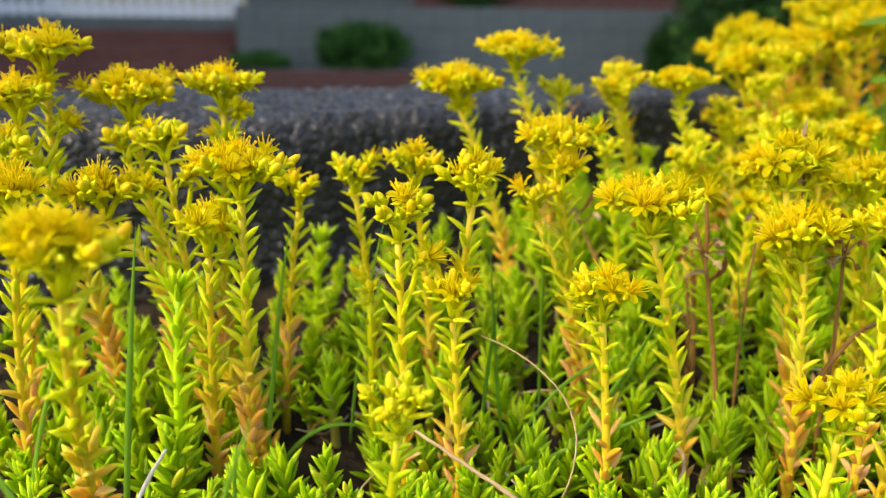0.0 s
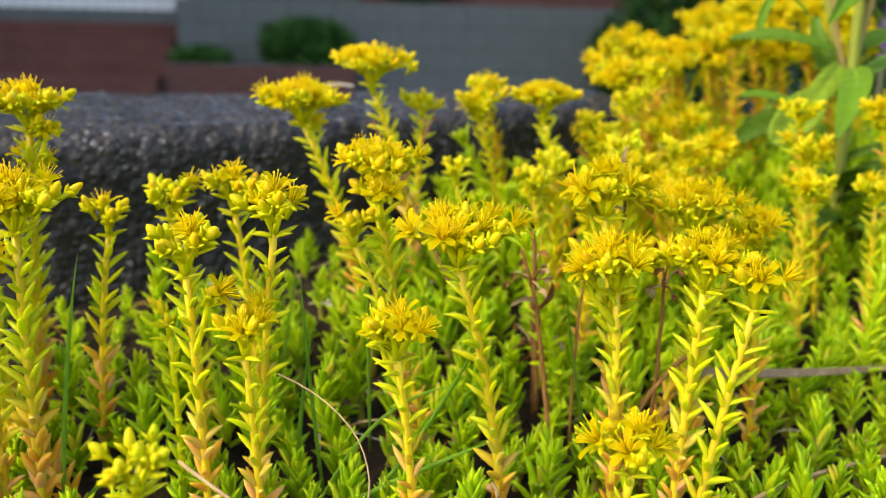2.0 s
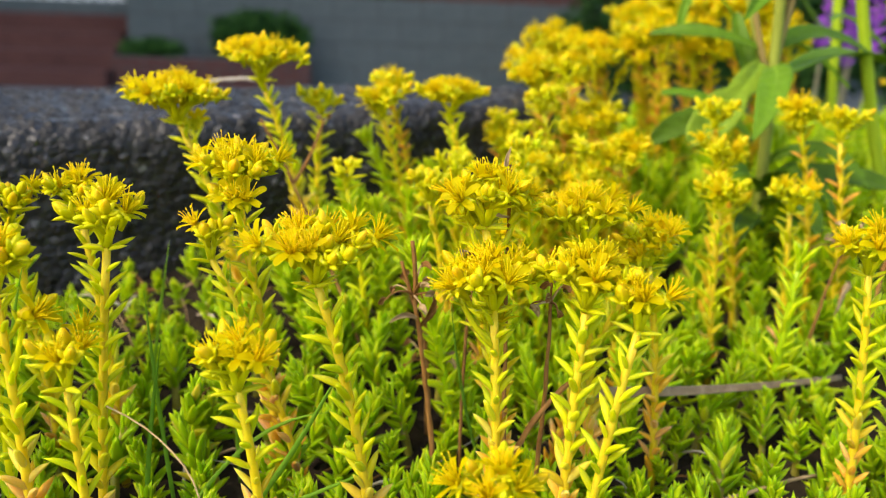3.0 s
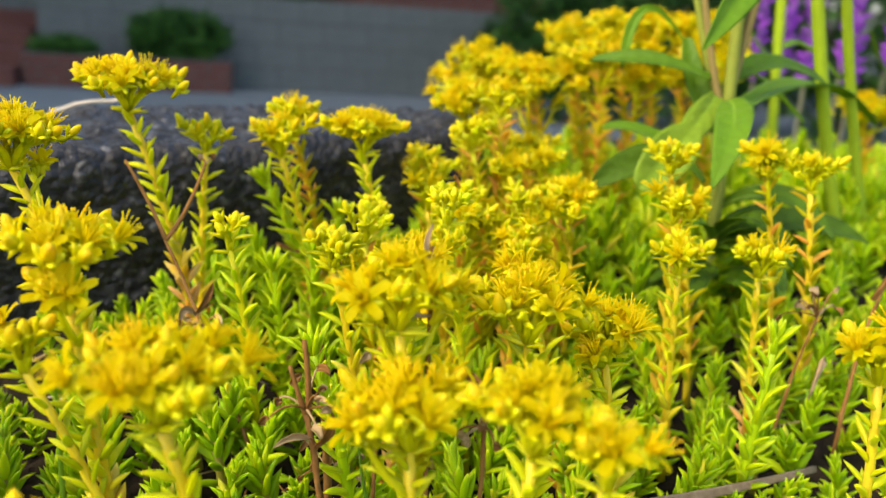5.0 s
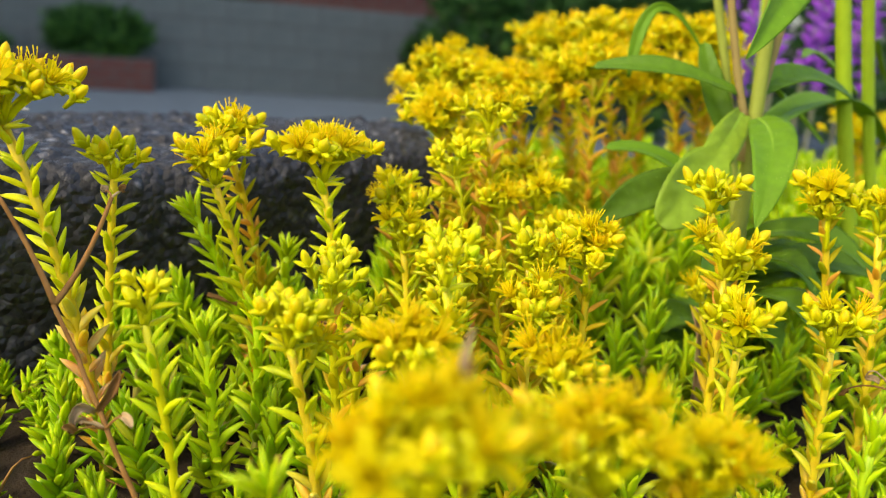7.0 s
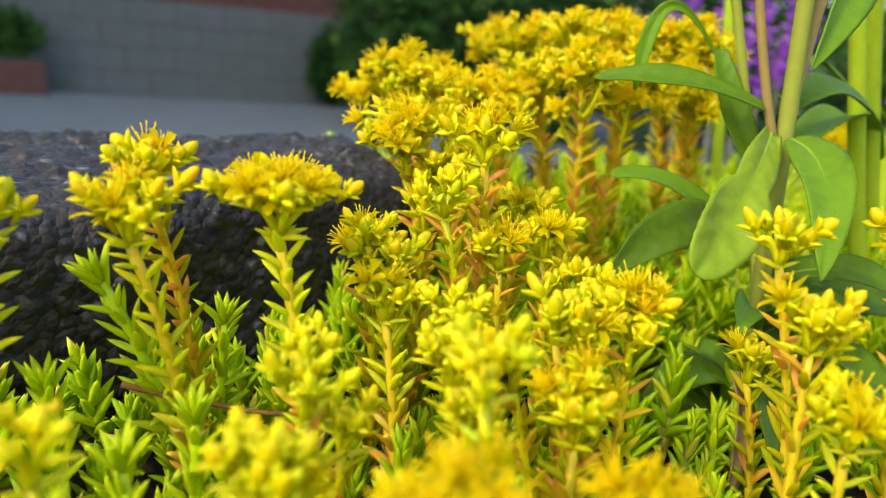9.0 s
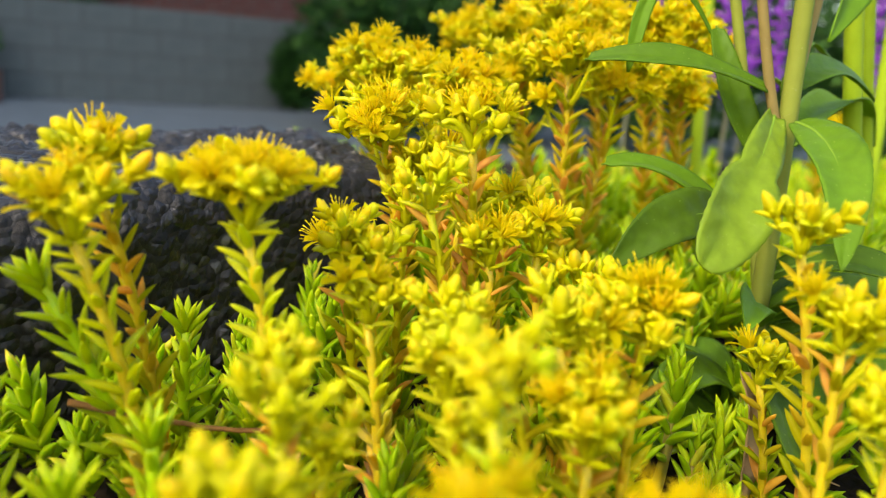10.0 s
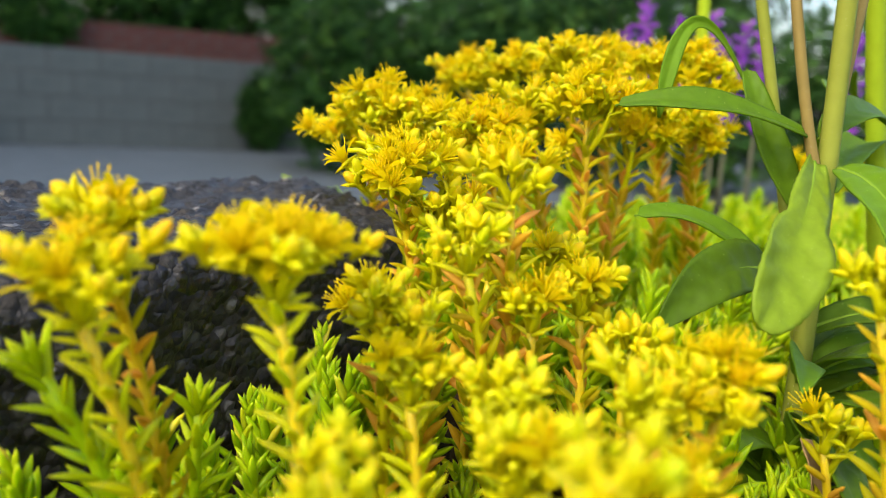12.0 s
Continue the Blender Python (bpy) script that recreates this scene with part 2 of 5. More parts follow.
def join(pieces, bridge=False):
    """Lays pieces into one mesh; bridge ties each to the first by a sliver at its foot."""
    verts, faces, idx = [], [], []
    for v, f, k in pieces:
        o = len(verts)
        verts += list(v)
        faces += [tuple(i + o for i in q) for q in f]
        idx += [k] * len(f)
        if bridge and o:
            faces.append((0, o, o + 1))
            idx.append(k)
    return verts, faces, idx


def basis(direction, up, place=(0, 0, 0), scale=1.0):
    """A pose whose local z follows direction and whose local -y looks towards up."""
    z = Vector(direction).normalized()
    x = z.cross(-Vector(up))
    if x.length < 1e-4:
        x = z.cross(Vector((1, 0, 0)))
    x.normalize()
    y = z.cross(x)
    s = scale if isinstance(scale, (tuple, list)) else (scale,) * 3
    m = Matrix(((x.x, y.x, z.x), (x.y, y.y, z.y), (x.z, y.z, z.z))).to_4x4()
    return Matrix.Translation(place) @ m @ Matrix.Diagonal((*s, 1))


def curve_points(a, b, c, n):
    return [a * (1 - t) ** 2 + b * 2 * t * (1 - t) + c * t * t for t in (i / (n - 1) for i in range(n))]


# ---- parts of the stonecrop ----
def leaf_shape(width, thick, bend, rings=6, sides=6):
    """A fleshy pointed leaf, 1 long along z; the upper side (-y) is a little flatter, the tip bends to it."""
    verts, faces = [], []
    for i in range(rings):
        t = i / rings
        w = 1.36 * width * math.sin(math.pi * (0.20 + 0.75 * t)) ** 0.85
        for k in range(sides):
            a = 2 * math.pi * k / sides
            flat = 0.72 if math.sin(a) < 0 else 1.0
            verts.append((math.cos(a) * w, math.sin(a) * w * thick / width * flat - bend * t * t, t * 0.97))
    verts.append((0, -bend * 1.02, 1.0))
    for i in range(rings - 1):
        for k in range(sides):
            a, b = i * sides + k, i * sides + (k + 1) % sides
            faces.append((a, b, b + sides, a + sides))
    o, top = (rings - 1) * sides, len(verts) - 1
    for k in range(sides):
        faces.append((o + k, o + (k + 1) % sides, top))
    return verts, faces


LEAF_SHAPES = [leaf_shape(0.088, 0.076, 0.10), leaf_shape(0.096, 0.080, 0.17), leaf_shape(0.080, 0.070, 0.06), leaf_shape(0.092, 0.076, -0.03)]
LEAVES = [mesh_of("leaf", v, f, [LEAF]) for v, f in LEAF_SHAPES]


def petal_shape(length, width, rise, droop):
    """A boat-shaped pointed petal from the centre outwards along x."""
    verts, faces = [], []
    n = 5
    for i in range(n):
        t = i / n
        w = width * (0.35 + 1.25 * math.sin(math.pi * (0.08 + 0.74 * t))) * 0.5 * (1 - 0.25 * t)
        z = rise * math.sin(t * 1.7) - droop * t * t
        verts += [(0.0006 + t * length, -w, z + w * 0.45), (0.0006 + t * length, 0, z), (0.0006 + t * length, w, z + w * 0.45)]
    verts.append((length, 0, rise * 0.99 - droop))
    for i in range(n - 1):
        o = i * 3
        faces += [(o, o + 3, o + 4, o + 1), (o + 1, o + 4, o + 5, o + 2)]
    o = (n - 1) * 3
    faces += [(o, len(verts) - 1, o + 1), (o + 1, len(verts) - 1, o + 2)]
    return verts, faces


def turn_z(verts, a, dz=0.0):
    c, s = math.cos(a), math.sin(a)
    return [(x * c - y * s, x * s + y * c, z + dz) for x, y, z in verts]


def flower_mesh(seed, rise, full=False):
    r = random.Random(seed)
    pieces = stamen_pieces(seed) if full else []
    for k in range(5):
        a = 2 * math.pi * k / 5 + r.uniform(-0.1, 0.1)
        v, f = petal_shape(0.0054 * r.uniform(0.88, 1.10), 0.00150, rise * r.uniform(0.7, 1.3), r.uniform(0.0, 0.0008))
        pieces.append((turn_z(v, a, 0.0018), f, 0))
        v, f = leaf_shape(0.17, 0.12, 0.25, 4, 5)
        m = basis((1, 0, 0.35), (0, 0, 1), (0.0004, 0, 0.0006), 0.0034)
        v = [tuple(m @ Vector(p)) for p in v]
        pieces.append((turn_z(v, a + 0.63), f, 1))
    v, f = tube([Vector((0, 0, -0.003)), Vector((0, 0, 0)), Vector((0, 0, 0.0016))], [0.0006, 0.0011, 0.0015], 6)
    pieces.append((v, f, 1))
    v, f, idx = join(pieces[::-1], True)
    return mesh_of("flower", v, f, [PETAL, SEPAL, STAMEN, ANTHER], idx)


def stamen_pieces(seed):
    r = random.Random(seed)
    pieces = []
    for k in range(12):
        a = 2 * math.pi * k / 12 + r.uniform(-0.15, 0.15)
        out, h = r.uniform(0.0012, 0.0036), r.uniform(0.0034, 0.0052)
        d = Vector((math.cos(a), math.sin(a), 0))
        pts = [d * 0.0008 + Vector((0, 0, 0.0018)), d * out * 0.6 + Vector((0, 0, 0.0018 + h * 0.55)), d * out + Vector((0, 0, 0.0016 + h))]
        v, f = tube(pts, [0.00019, 0.00015, 0.00010], 4)
        pieces.append((v, f, 2))
        t = pts[2]
        v, f = tube([t - d * 0.0001, t + d * 0.0002 + Vector((0, 0, 0.0003)), t + d * 0.0004 + Vector((0, 0, 0.0007))], [0.00010, 0.00019, 0.00008], 4)
        pieces.append((v, f, 3))
    for k in range(5):
        a = 2 * math.pi * (k + 0.5) / 5
        d = Vector((math.cos(a), math.sin(a), 0))
        v, f = tube([d * 0.0004 + Vector((0, 0, 0.0016)), d * 0.0010 + Vector((0, 0, 0.0034)), d * 0.0015 + Vector((0, 0, 0.0054))], [0.0005, 0.00045, 0.00010], 5)
        pieces.append((v, f, 0))
    return pieces


def stamen_mesh(seed):
    v, f, idx = join(stamen_pieces(seed)[::-1], True)
    return mesh_of("stamen_tuft", v, f, [PETAL, SEPAL, STAMEN, ANTHER], idx)


ANTHER = plant_material("anther", "random", 0.2, 0.6, fixed=[(0.0, (0.88, 0.74, 0.006)), (1.0, (0.88, 0.58, 0.01))], mottle=0.1)


def bud_mesh(seed, plump, length=0.0060):
    """Five furled petals in a pointed egg, held by five fleshy sepals."""
    r = random.Random(seed)
    verts, faces = [], []
    rings, sides = 7, 10
    for i in range(rings):
        t = i / rings
        w = plump * math.sin(math.pi * (0.22 + 0.74 * t) ** 1.05) ** 0.75
        for k in range(sides):
            a = 2 * math.pi * k / sides + t * 0.35
            g = 1.0 if k % 2 == 0 else 0.86
            verts.append((math.cos(a) * w * g, math.sin(a) * w * g, 0.0008 + t * length))
    verts.append((0, 0, 0.0008 + length))
    for i in range(rings - 1):
        for k in range(sides):
            a, b = i * sides + k, i * sides + (k + 1) % sides
            faces.append((a, b, b + sides, a + sides))
    o, top = (rings - 1) * sides, len(verts) - 1
    for k in range(sides):
        faces.append((o + k, o + (k + 1) % sides, top))
    pieces = [(verts, faces, 0)]
    for k in range(5):
        v, f = leaf_shape(0.22, 0.13, 0.22, 4, 5)
        m = basis((0.62, 0, 1.0), (-0.9, 0, 0.6), (plump * 0.45, 0, 0.0003), 0.0039 * r.uniform(0.8, 1.15))
        v = [tuple(m @ Vector(p)) for p in v]
        pieces.append((turn_z(v, 2 * math.pi * k / 5), f, 1))
    v, f = tube([Vector((0, 0, -0.003)), Vector((0, 0, 0)), Vector((0, 0, 0.0015))], [0.0006, 0.0009, plump * 0.7], 6)
    pieces.append((v, f, 1))
    v, f, idx = join(pieces[::-1], True)
    return mesh_of("bud", v, f, [BUD, SEPAL], idx)


FLOWERS = [flower_mesh(1, 0.0010), flower_mesh(2, 0.0022), flower_mesh(3, 0.0032), flower_mesh(4, 0.0016)]
FULL_FLOWERS = [flower_mesh(5, 0.0012, True), flower_mesh(6, 0.0022, True), flower_mesh(7, 0.0032, True)]
STAMENS = [stamen_mesh(11), stamen_mesh(12), stamen_mesh(13)]
BUDS = [bud_mesh(21, 0.00160, 0.0052), bud_mesh(22, 0.00145, 0.0058), bud_mesh(23, 0.00175, 0.0048)]


def mix3(a, b, t):
    return tuple(p + (q - p) * t for p, q in zip(a, b))


YELLOW_GREEN, LIME, ORANGE, PINK = (0.70, 0.68, 0.004), (0.45, 0.625, 0.005), (0.84, 0.44, 0.05), (0.84, 0.46, 0.15)


def ground_at(x, y):
    z = 0.003 + 0.21 * max(0.0, y - 0.24)
    return min(z, 0.046) + 0.004 * noise.noise((x * 14, y * 14, 0.3))


def stem_line(x, y, top, bx, by, reach, r):
    """Points of a gently wavering stalk from the soil to just under the head."""
    g = ground_at(bx, by) - 0.004
    a, c = Vector((bx, by, g)), Vector((x, y, top - reach))
    b = (a * 0.45 + c * 0.55) + Vector(((bx - x) * 0.25, r.uniform(-0.004, 0.004), 0))
    b.x = b.x * 0.6 + bx * 0.4
    return curve_points(a, b, c, 9)


def dress(thing, pts, r, first, last, gap, size, colour_at, angle=(48, 34), fat=1.0, joined=None):
    """Fleshy leaves in a spiral up a stalk."""
    n = len(pts) - 1
    length = sum((pts[i + 1] - pts[i]).length for i in range(n))
    count = max(4, int(length * (last - first) / gap))
    turn = r.uniform(0, 6.28)
    org = thing.location
    for i in range(count):
        t = first + (last - first) * (i + r.uniform(-0.3, 0.3)) / count
        t = min(0.99, max(0.02, t))
        k = min(n - 1, int(t * n))
        p = pts[k].lerp(pts[k + 1], t * n - k)
        axis = (pts[k + 1] - pts[k]).normalized()
        turn += 2.39996 + r.uniform(-0.25, 0.25)
        side = axis.cross(Vector((math.cos(turn), math.sin(turn), 0.01))).normalized()
        tilt = radians(angle[0] + (angle[1] - angle[0]) * t + r.uniform(-11, 11))
        d = axis * math.cos(tilt) + side * math.sin(tilt)
        s = size * r.uniform(0.78, 1.12) * (0.82 + 0.25 * math.sin(t * 3.0))
        m = basis(d, axis, p + side * 0.0006 - org, (s * fat * (1.22 if t < 0.5 else 1.0), s * fat * (1.22 if t < 0.5 else 1.0), s))
        if joined is not None:
            lv, lf = r.choice(LEAF_SHAPES)
            joined.append(([m @ Vector(q) for q in lv], lf, 0))
        else:
            part("leaf", r.choice(LEAVES), thing, m, colour=colour_at(t, r))
    if joined:
        v, f, idx = join(joined)
        part("foliage", mesh_of("foliage", v, f, [FAR_LEAF]), thing)


def flower_stem(x, y, top, bx, by, head, open_part, young=False, plain=False):
    """One flowering shoot: stalk, leaves, forked head, flowers and buds."""
    r = random.Random(int(x * 9000) * 31 + int(y * 9000) * 17 + int(top * 5000))
    big = head > 0.011
    wide = head
    head = max(0.32 * head, head - (0.0020 if open_part > 0.5 else 0.0022))
    reach = 0.007 + head * 0.25
    g = ground_at(bx, by) - 0.004
    kind = "closed lime green buds" if young else ("open starry yellow flowers" if open_part > 0.5 else "yellow buds and few flowers" if open_part > 0.2 else "plump yellow buds")
    size = "broad" if big else "small"
    ob = tagged(empty("flowering_stonecrop", bx, by, g), "upright stonecrop with a %s head of %s" % (size, kind), "flower", "flowering stonecrop stems")
    pts = stem_line(x, y, top, bx, by, reach, r)
    org = ob.location
    rad = 0.0010 + 0.0004 * min(1.0, head / 0.015)
    v, f = tube([p - org for p in pts], [rad * (1.15 - 0.3 * i / 8) for i in range(9)], 7)
    part("stalk", mesh_of("stalk", v, f, [STALK]), ob, colour=mix3(YELLOW_GREEN, ORANGE, 0.40 if not young else 0.03))
    warm = 0.0 if young else r.uniform(0.40, 0.70)

    def tone(t, q):
        c = mix3(YELLOW_GREEN, LIME, q.uniform(0, 0.5) + (0.4 if young else 0))
        if t < warm:
            c = mix3(c, q.choice((ORANGE, ORANGE, PINK)), min(1.0, (warm - t) * 4.5))
        return c

    dress(ob, pts, r, 0.12, 0.97, (r.uniform(0.0014, 0.0017) if big else r.uniform(0.0017, 0.0022)) if y < 0.40 else 0.0015, 0.0080 if big else 0.0078, tone, (26, 44), 1.20 if big else 1.10, [] if plain or y > 0.40 or (x > 0.15 and y > 0.33) else None)
    # head: forked branches that spread into a shallow, nearly level umbrella
    tip = pts[-1]
    arms = 7 if wide > 0.016 else 6 if wide > 0.013 else 5 if wide > 0.0105 else 4 if wide > 0.008 else 3 if wide > 0.006 else 2
    if open_part < 0.5:
        arms = min(arms, 4)
    if wide < 0.0045:
        arms = 1
    places = []
    turn = r.uniform(0, 6.28)
    level = top + (0.0004 if open_part > 0.5 else -0.0012)
    for k in range(arms):
        turn += 6.283 / arms + r.uniform(-0.3, 0.3)
        d = Vector((math.cos(turn), math.sin(turn), 0))
        across = d.cross(Vector((0, 0, 1)))
        size_k = head * r.uniform(0.74, 1.06)
        drop = (0.16 if open_part > 0.5 else 0.34) * size_k * r.uniform(0.3, 1.6)
        rise = level - tip.z
        end = tip + d * size_k + Vector((0, 0, rise - drop))
        mid = tip + d * size_k * 0.5 + Vector((0, 0, rise * 1.05))
        arm = curve_points(tip, mid, end, 6)
        v, f = tube([p - org for p in arm], [0.0011, 0.001, 0.0009, 0.0008, 0.0007, 0.0006], 5)
        part("branch", mesh_of("branch", v, f, [STALK]), ob, colour=YELLOW_GREEN)
        steps = min(6 if open_part > 0.5 else 4, max(2, int(size_k / (0.0028 if open_part > 0.5 else 0.0047))))
        for i in range(steps):
            t = min(1.0, (i + 0.75) / (steps - 0.1))
            q = min(4, int(t * 5))
            p = arm[q].lerp(arm[q + 1], t * 5 - q)
            side = across * (0.0030 if i % 2 else -0.0030) * r.uniform(0.5, 1.4)
            if open_part > 0.5:
                p.z = max(p.z, level - drop * t * t - 0.002) + (r.uniform(-0.0012, 0.0014) if y < 0.42 else r.uniform(-0.009, 0.0015))
            else:
                p.z += r.uniform(0.0004, 0.0030)
            places.append((p + side, d * (0.15 + 0.75 * t) + side * 90 + Vector((0, 0, r.uniform(0.7, 1.2))), t))
        for q in (1, 3):
            m = basis(d * 0.9 + across * r.uniform(-0.8, 0.8) + Vector((0, 0, 0.4)), (0, 0, 1), arm[q - 1] - org - Vector((0, 0, 0.001)), r.uniform(0.0055, 0.0078))
            part("leaf", r.choice(LEAVES), ob, m, colour=YELLOW_GREEN)
    # short side branches lower on the stalk, each with a few buds
    for k in range(0 if young or plain or y < 0.20 else r.choice((1, 2, 3)) if y > 0.42 else r.choice((0, 0, 1, 2)) if big else r.choice((0, 0, 1))):
        turn += 2.1 + r.uniform(-0.5, 0.5)
        d = Vector((math.cos(turn), math.sin(turn), 0))
        across = d.cross(Vector((0, 0, 1)))
        root = pts[r.choice((6, 7, 7))]
        out = r.uniform(0.55, 0.85) * max(head, 0.008)
        lift = r.uniform(0.30, 0.75) * (level - root.z)
        arm = curve_points(root, root + d * out * 0.7 + Vector((0, 0, lift * 0.4)), root + d * out + Vector((0, 0, lift)), 6)
        v, f = tube([p - org for p in arm], [0.0010, 0.0009, 0.0009, 0.0008, 0.0007, 0.0006], 5)
        part("branch", mesh_of("branch", v, f, [STALK]), ob, colour=YELLOW_GREEN)
        for i in range(r.choice((3, 4, 5))):
            side = across * r.uniform(-0.0034, 0.0034)
            places.append((arm[5] + side + d * r.uniform(-0.002, 0.002) + Vector((0, 0, r.uniform(-0.001, 0.0016))), d * 0.7 + side * 120 + Vector((0, 0, r.uniform(0.5, 1.2))), 0.55 + 0.12 * i))
        for q in (2, 4):
            part("leaf", r.choice(LEAVES), ob, basis(d + across * r.uniform(-0.9, 0.9) + Vector((0, 0, 0.5)), (0, 0, 1), arm[q] - org, r.uniform(0.005, 0.007)), colour=YELLOW_GREEN)
    for k in range(2 if arms > 3 else 1):
        places.append((tip + Vector((r.uniform(-0.002, 0.002), r.uniform(-0.002, 0.002), level - tip.z + r.uniform(-0.0005, 0.0012))), Vector((r.uniform(-0.4, 0.4), r.uniform(-0.4, 0.4), 1)), 0.1))
    for p, d, t in places:
        d = d.normalized() + Vector((r.uniform(-0.25, 0.25), r.uniform(-0.25, 0.25), 0))
        m = basis(d, (r.uniform(-1, 1), r.uniform(-1, 1), 0.01), p - org, r.uniform(0.88, 1.12))
        if r.random() < open_part * (1.45 - 0.95 * t):
            if y < 0.235:
                fl = part("flower", r.choice(FLOWERS), ob, m)
                part("stamen_tuft", r.choice(STAMENS), fl)
            else:
                part("flower", r.choice(FULL_FLOWERS), ob, m)
        else:
            c = mix3((0.48, 0.56, 0.004), (0.64, 0.60, 0.004), r.random()) if young else mix3((0.62, 0.475, 0.0015), (0.52, 0.52, 0.002), r.random() if open_part > 0.5 else 0.35 + 0.65 * r.random())
            part("bud", r.choice(BUDS), ob, m @ Matrix.Scale(0.78 if young else 0.92 if open_part > 0.5 else 0.93, 4), colour=c)
    return ob


def leafy_stem(x, y, top, bx, by):
    """A tall shoot without flowers, closely set with leaves and a tight rosette on top."""
    r = random.Random(int(x * 9000) + int(y * 9000) * 13)
    g = ground_at(bx, by) - 0.004
    ob = tagged(empty("leafy_stonecrop", bx, by, g), "tall lime green stonecrop shoot closely set with fleshy leaves", "succulent plant", "leafy stonecrop shoots")
    pts = stem_line(x, y, top, bx, by, 0.008, r)
    v, f = tube([p - ob.location for p in pts], [0.0017 - 0.00006 * i for i in range(9)], 7)
    part("stalk", mesh_of("stalk", v, f, [STALK]), ob, colour=LIME)
    dress(ob, pts, r, 0.1, 0.99, 0.0014, 0.0088, lambda t, q: mix3(LIME, YELLOW_GREEN, q.uniform(0, 0.4)), (62, 22))
    crown(ob, pts[-1], (pts[-1] - pts[-2]).normalized(), r, 10, 0.0095)
    return ob


def crown(ob, tip, axis, r, count, size):
    turn = r.uniform(0, 6.28)
    for i in range(count):
        t = i / count
        turn += 2.39996
        side = axis.cross(Vector((math.cos(turn), math.sin(turn), 0.01))).normalized()
        tilt = radians(38 - 32 * t)
        d = axis * math.cos(tilt) + side * math.sin(tilt)
        m = basis(d, axis, tip + axis * 0.0012 * t + side * 0.0008 * (1 - t) - ob.location, size * (1 - 0.35 * t) * r.uniform(0.9, 1.1))
        part("leaf", r.choice(LEAVES), ob, m, colour=mix3(LIME, YELLOW_GREEN, r.uniform(0, 0.35)))


# ---- setting: bed, kerb, road ----
def grid_mesh(x0, x1, y0, y1, nx, ny, height):
    verts = [(x0 + (x1 - x0) * i / nx, y0 + (y1 - y0) * j / ny) for j in range(ny + 1) for i in range(nx + 1)]
    verts = [(x, y, height(x, y)) for x, y in verts]
    faces = [(j * (nx + 1) + i, j * (nx + 1) + i + 1, (j + 1) * (nx + 1) + i + 1, (j + 1) * (nx + 1) + i) for j in range(ny) for i in range(nx)]
    return verts, faces


ROAD_Z, WALL_Y = -0.62, 8.0
v, f = grid_mesh(-90, 90, -60, 160, 12, 12, lambda x, y: ROAD_Z)
tagged(new("ground", mesh_of("ground", v, f, [ASPHALT])), "grey asphalt road in open shade beyond the kerb", "road", kind="structure")


def bed_height(x, y):
    return ground_at(x, y) + 0.003 * noise.noise((x * 60, y * 60, 1.7)) + 0.0015 * noise.noise((x * 190, y * 190, 4.1))


v, f = grid_mesh(-0.6, 1.3, -0.5, 0.9, 200, 150, bed_height)
rim = list(range(201)) + [j * 201 + 200 for j in range(1, 151)] + [150 * 201 + i for i in range(199, -1, -1)] + [j * 201 for j in range(149, 0, -1)]
low = len(v)
v += [(v[i][0], v[i][1], ROAD_Z - 0.01) for i in rim]
f += [(p, q, low + (k + 1) % len(rim), low + k) for k, (p, q) in enumerate(zip(rim, rim[1:] + rim[:1]))]
tagged(new("soil", mesh_of("soil", v, f, [SOIL])), "dark crumbly soil of the raised flower bed", "soil", kind="structure")


def kerb_front(x):
    """The y of the kerb's face, which bends away to the right."""
    return 0.362 + 0.2 * (x + 0.1) if x < -0.1 else 0.362 + 0.46 * (x + 0.1)


def kerb_height(x, y, z):
    """Rounded pebbles of two sizes set in worn cement."""
    n = Vector((x, y, z))
    n += noise.noise_vector(n * 60) * 0.0025
    (near, far, *_), spots = noise.voronoi(n * 150)
    pebble = max(0.0, 1 - (near / 0.62) ** 2) * min(1.0, (far - near) * 4)
    return noise.noise(n * 38) * 0.0022 + pebble * 0.0032 * (0.5 + 0.5 * noise.noise(spots[0] * 7.3))


def kerb(x0, x1):
    """A rounded kerb of exposed aggregate: its section swept along x, roughened with pebbles."""
    sect = []
    y0, y1, zt, zb, rad = 0.0, 0.15, 0.106, -0.02, 0.011
    for i in range(44):
        sect.append((y0, zb + (zt - rad - zb) * i / 44, -1, 0))
    for i in range(9):
        a = math.pi / 2 * i / 8
        sect.append((y0 + rad - rad * math.cos(a), zt - rad + rad * math.sin(a), -math.cos(a), math.sin(a)))
    for i in range(1, 70):
        sect.append((y0 + rad + (y1 - y0 - 2 * rad) * i / 70, zt, 0, 1))
    for i in range(9):
        a = math.pi / 2 * i / 8
        sect.append((y1 - rad + rad * math.sin(a), zt - rad + rad * math.cos(a), math.sin(a), math.cos(a)))
    sect.append((y1, ROAD_Z, 1, 0))
    sect.append((y0, ROAD_Z, -1, 0))
    nx, ns = 560, len(sect)
    verts, faces = [], []
    for i in range(nx + 1):
        x = x0 + (x1 - x0) * i / nx
        front, deep = kerb_front(x), 0.555 + 0.22 * x
        for y, z, ny, nz in sect:
            y = front + (deep - front) * y / y1
            k = kerb_height(x, y, z) + 0.005 * noise.noise((x * 11, y * 13, z * 26))
            verts.append((x, y + ny * k, z + nz * k))
    for i in range(nx):
        for k in range(ns):
            a, b = i * ns + k, i * ns + (k + 1) % ns
            faces.append((a, a + ns, b + ns, b))
    faces.append(tuple(range(ns)))
    faces.append(tuple(range(nx * ns, nx * ns + ns))[::-1])
    return mesh_of("kerb", verts, faces, [KERB])


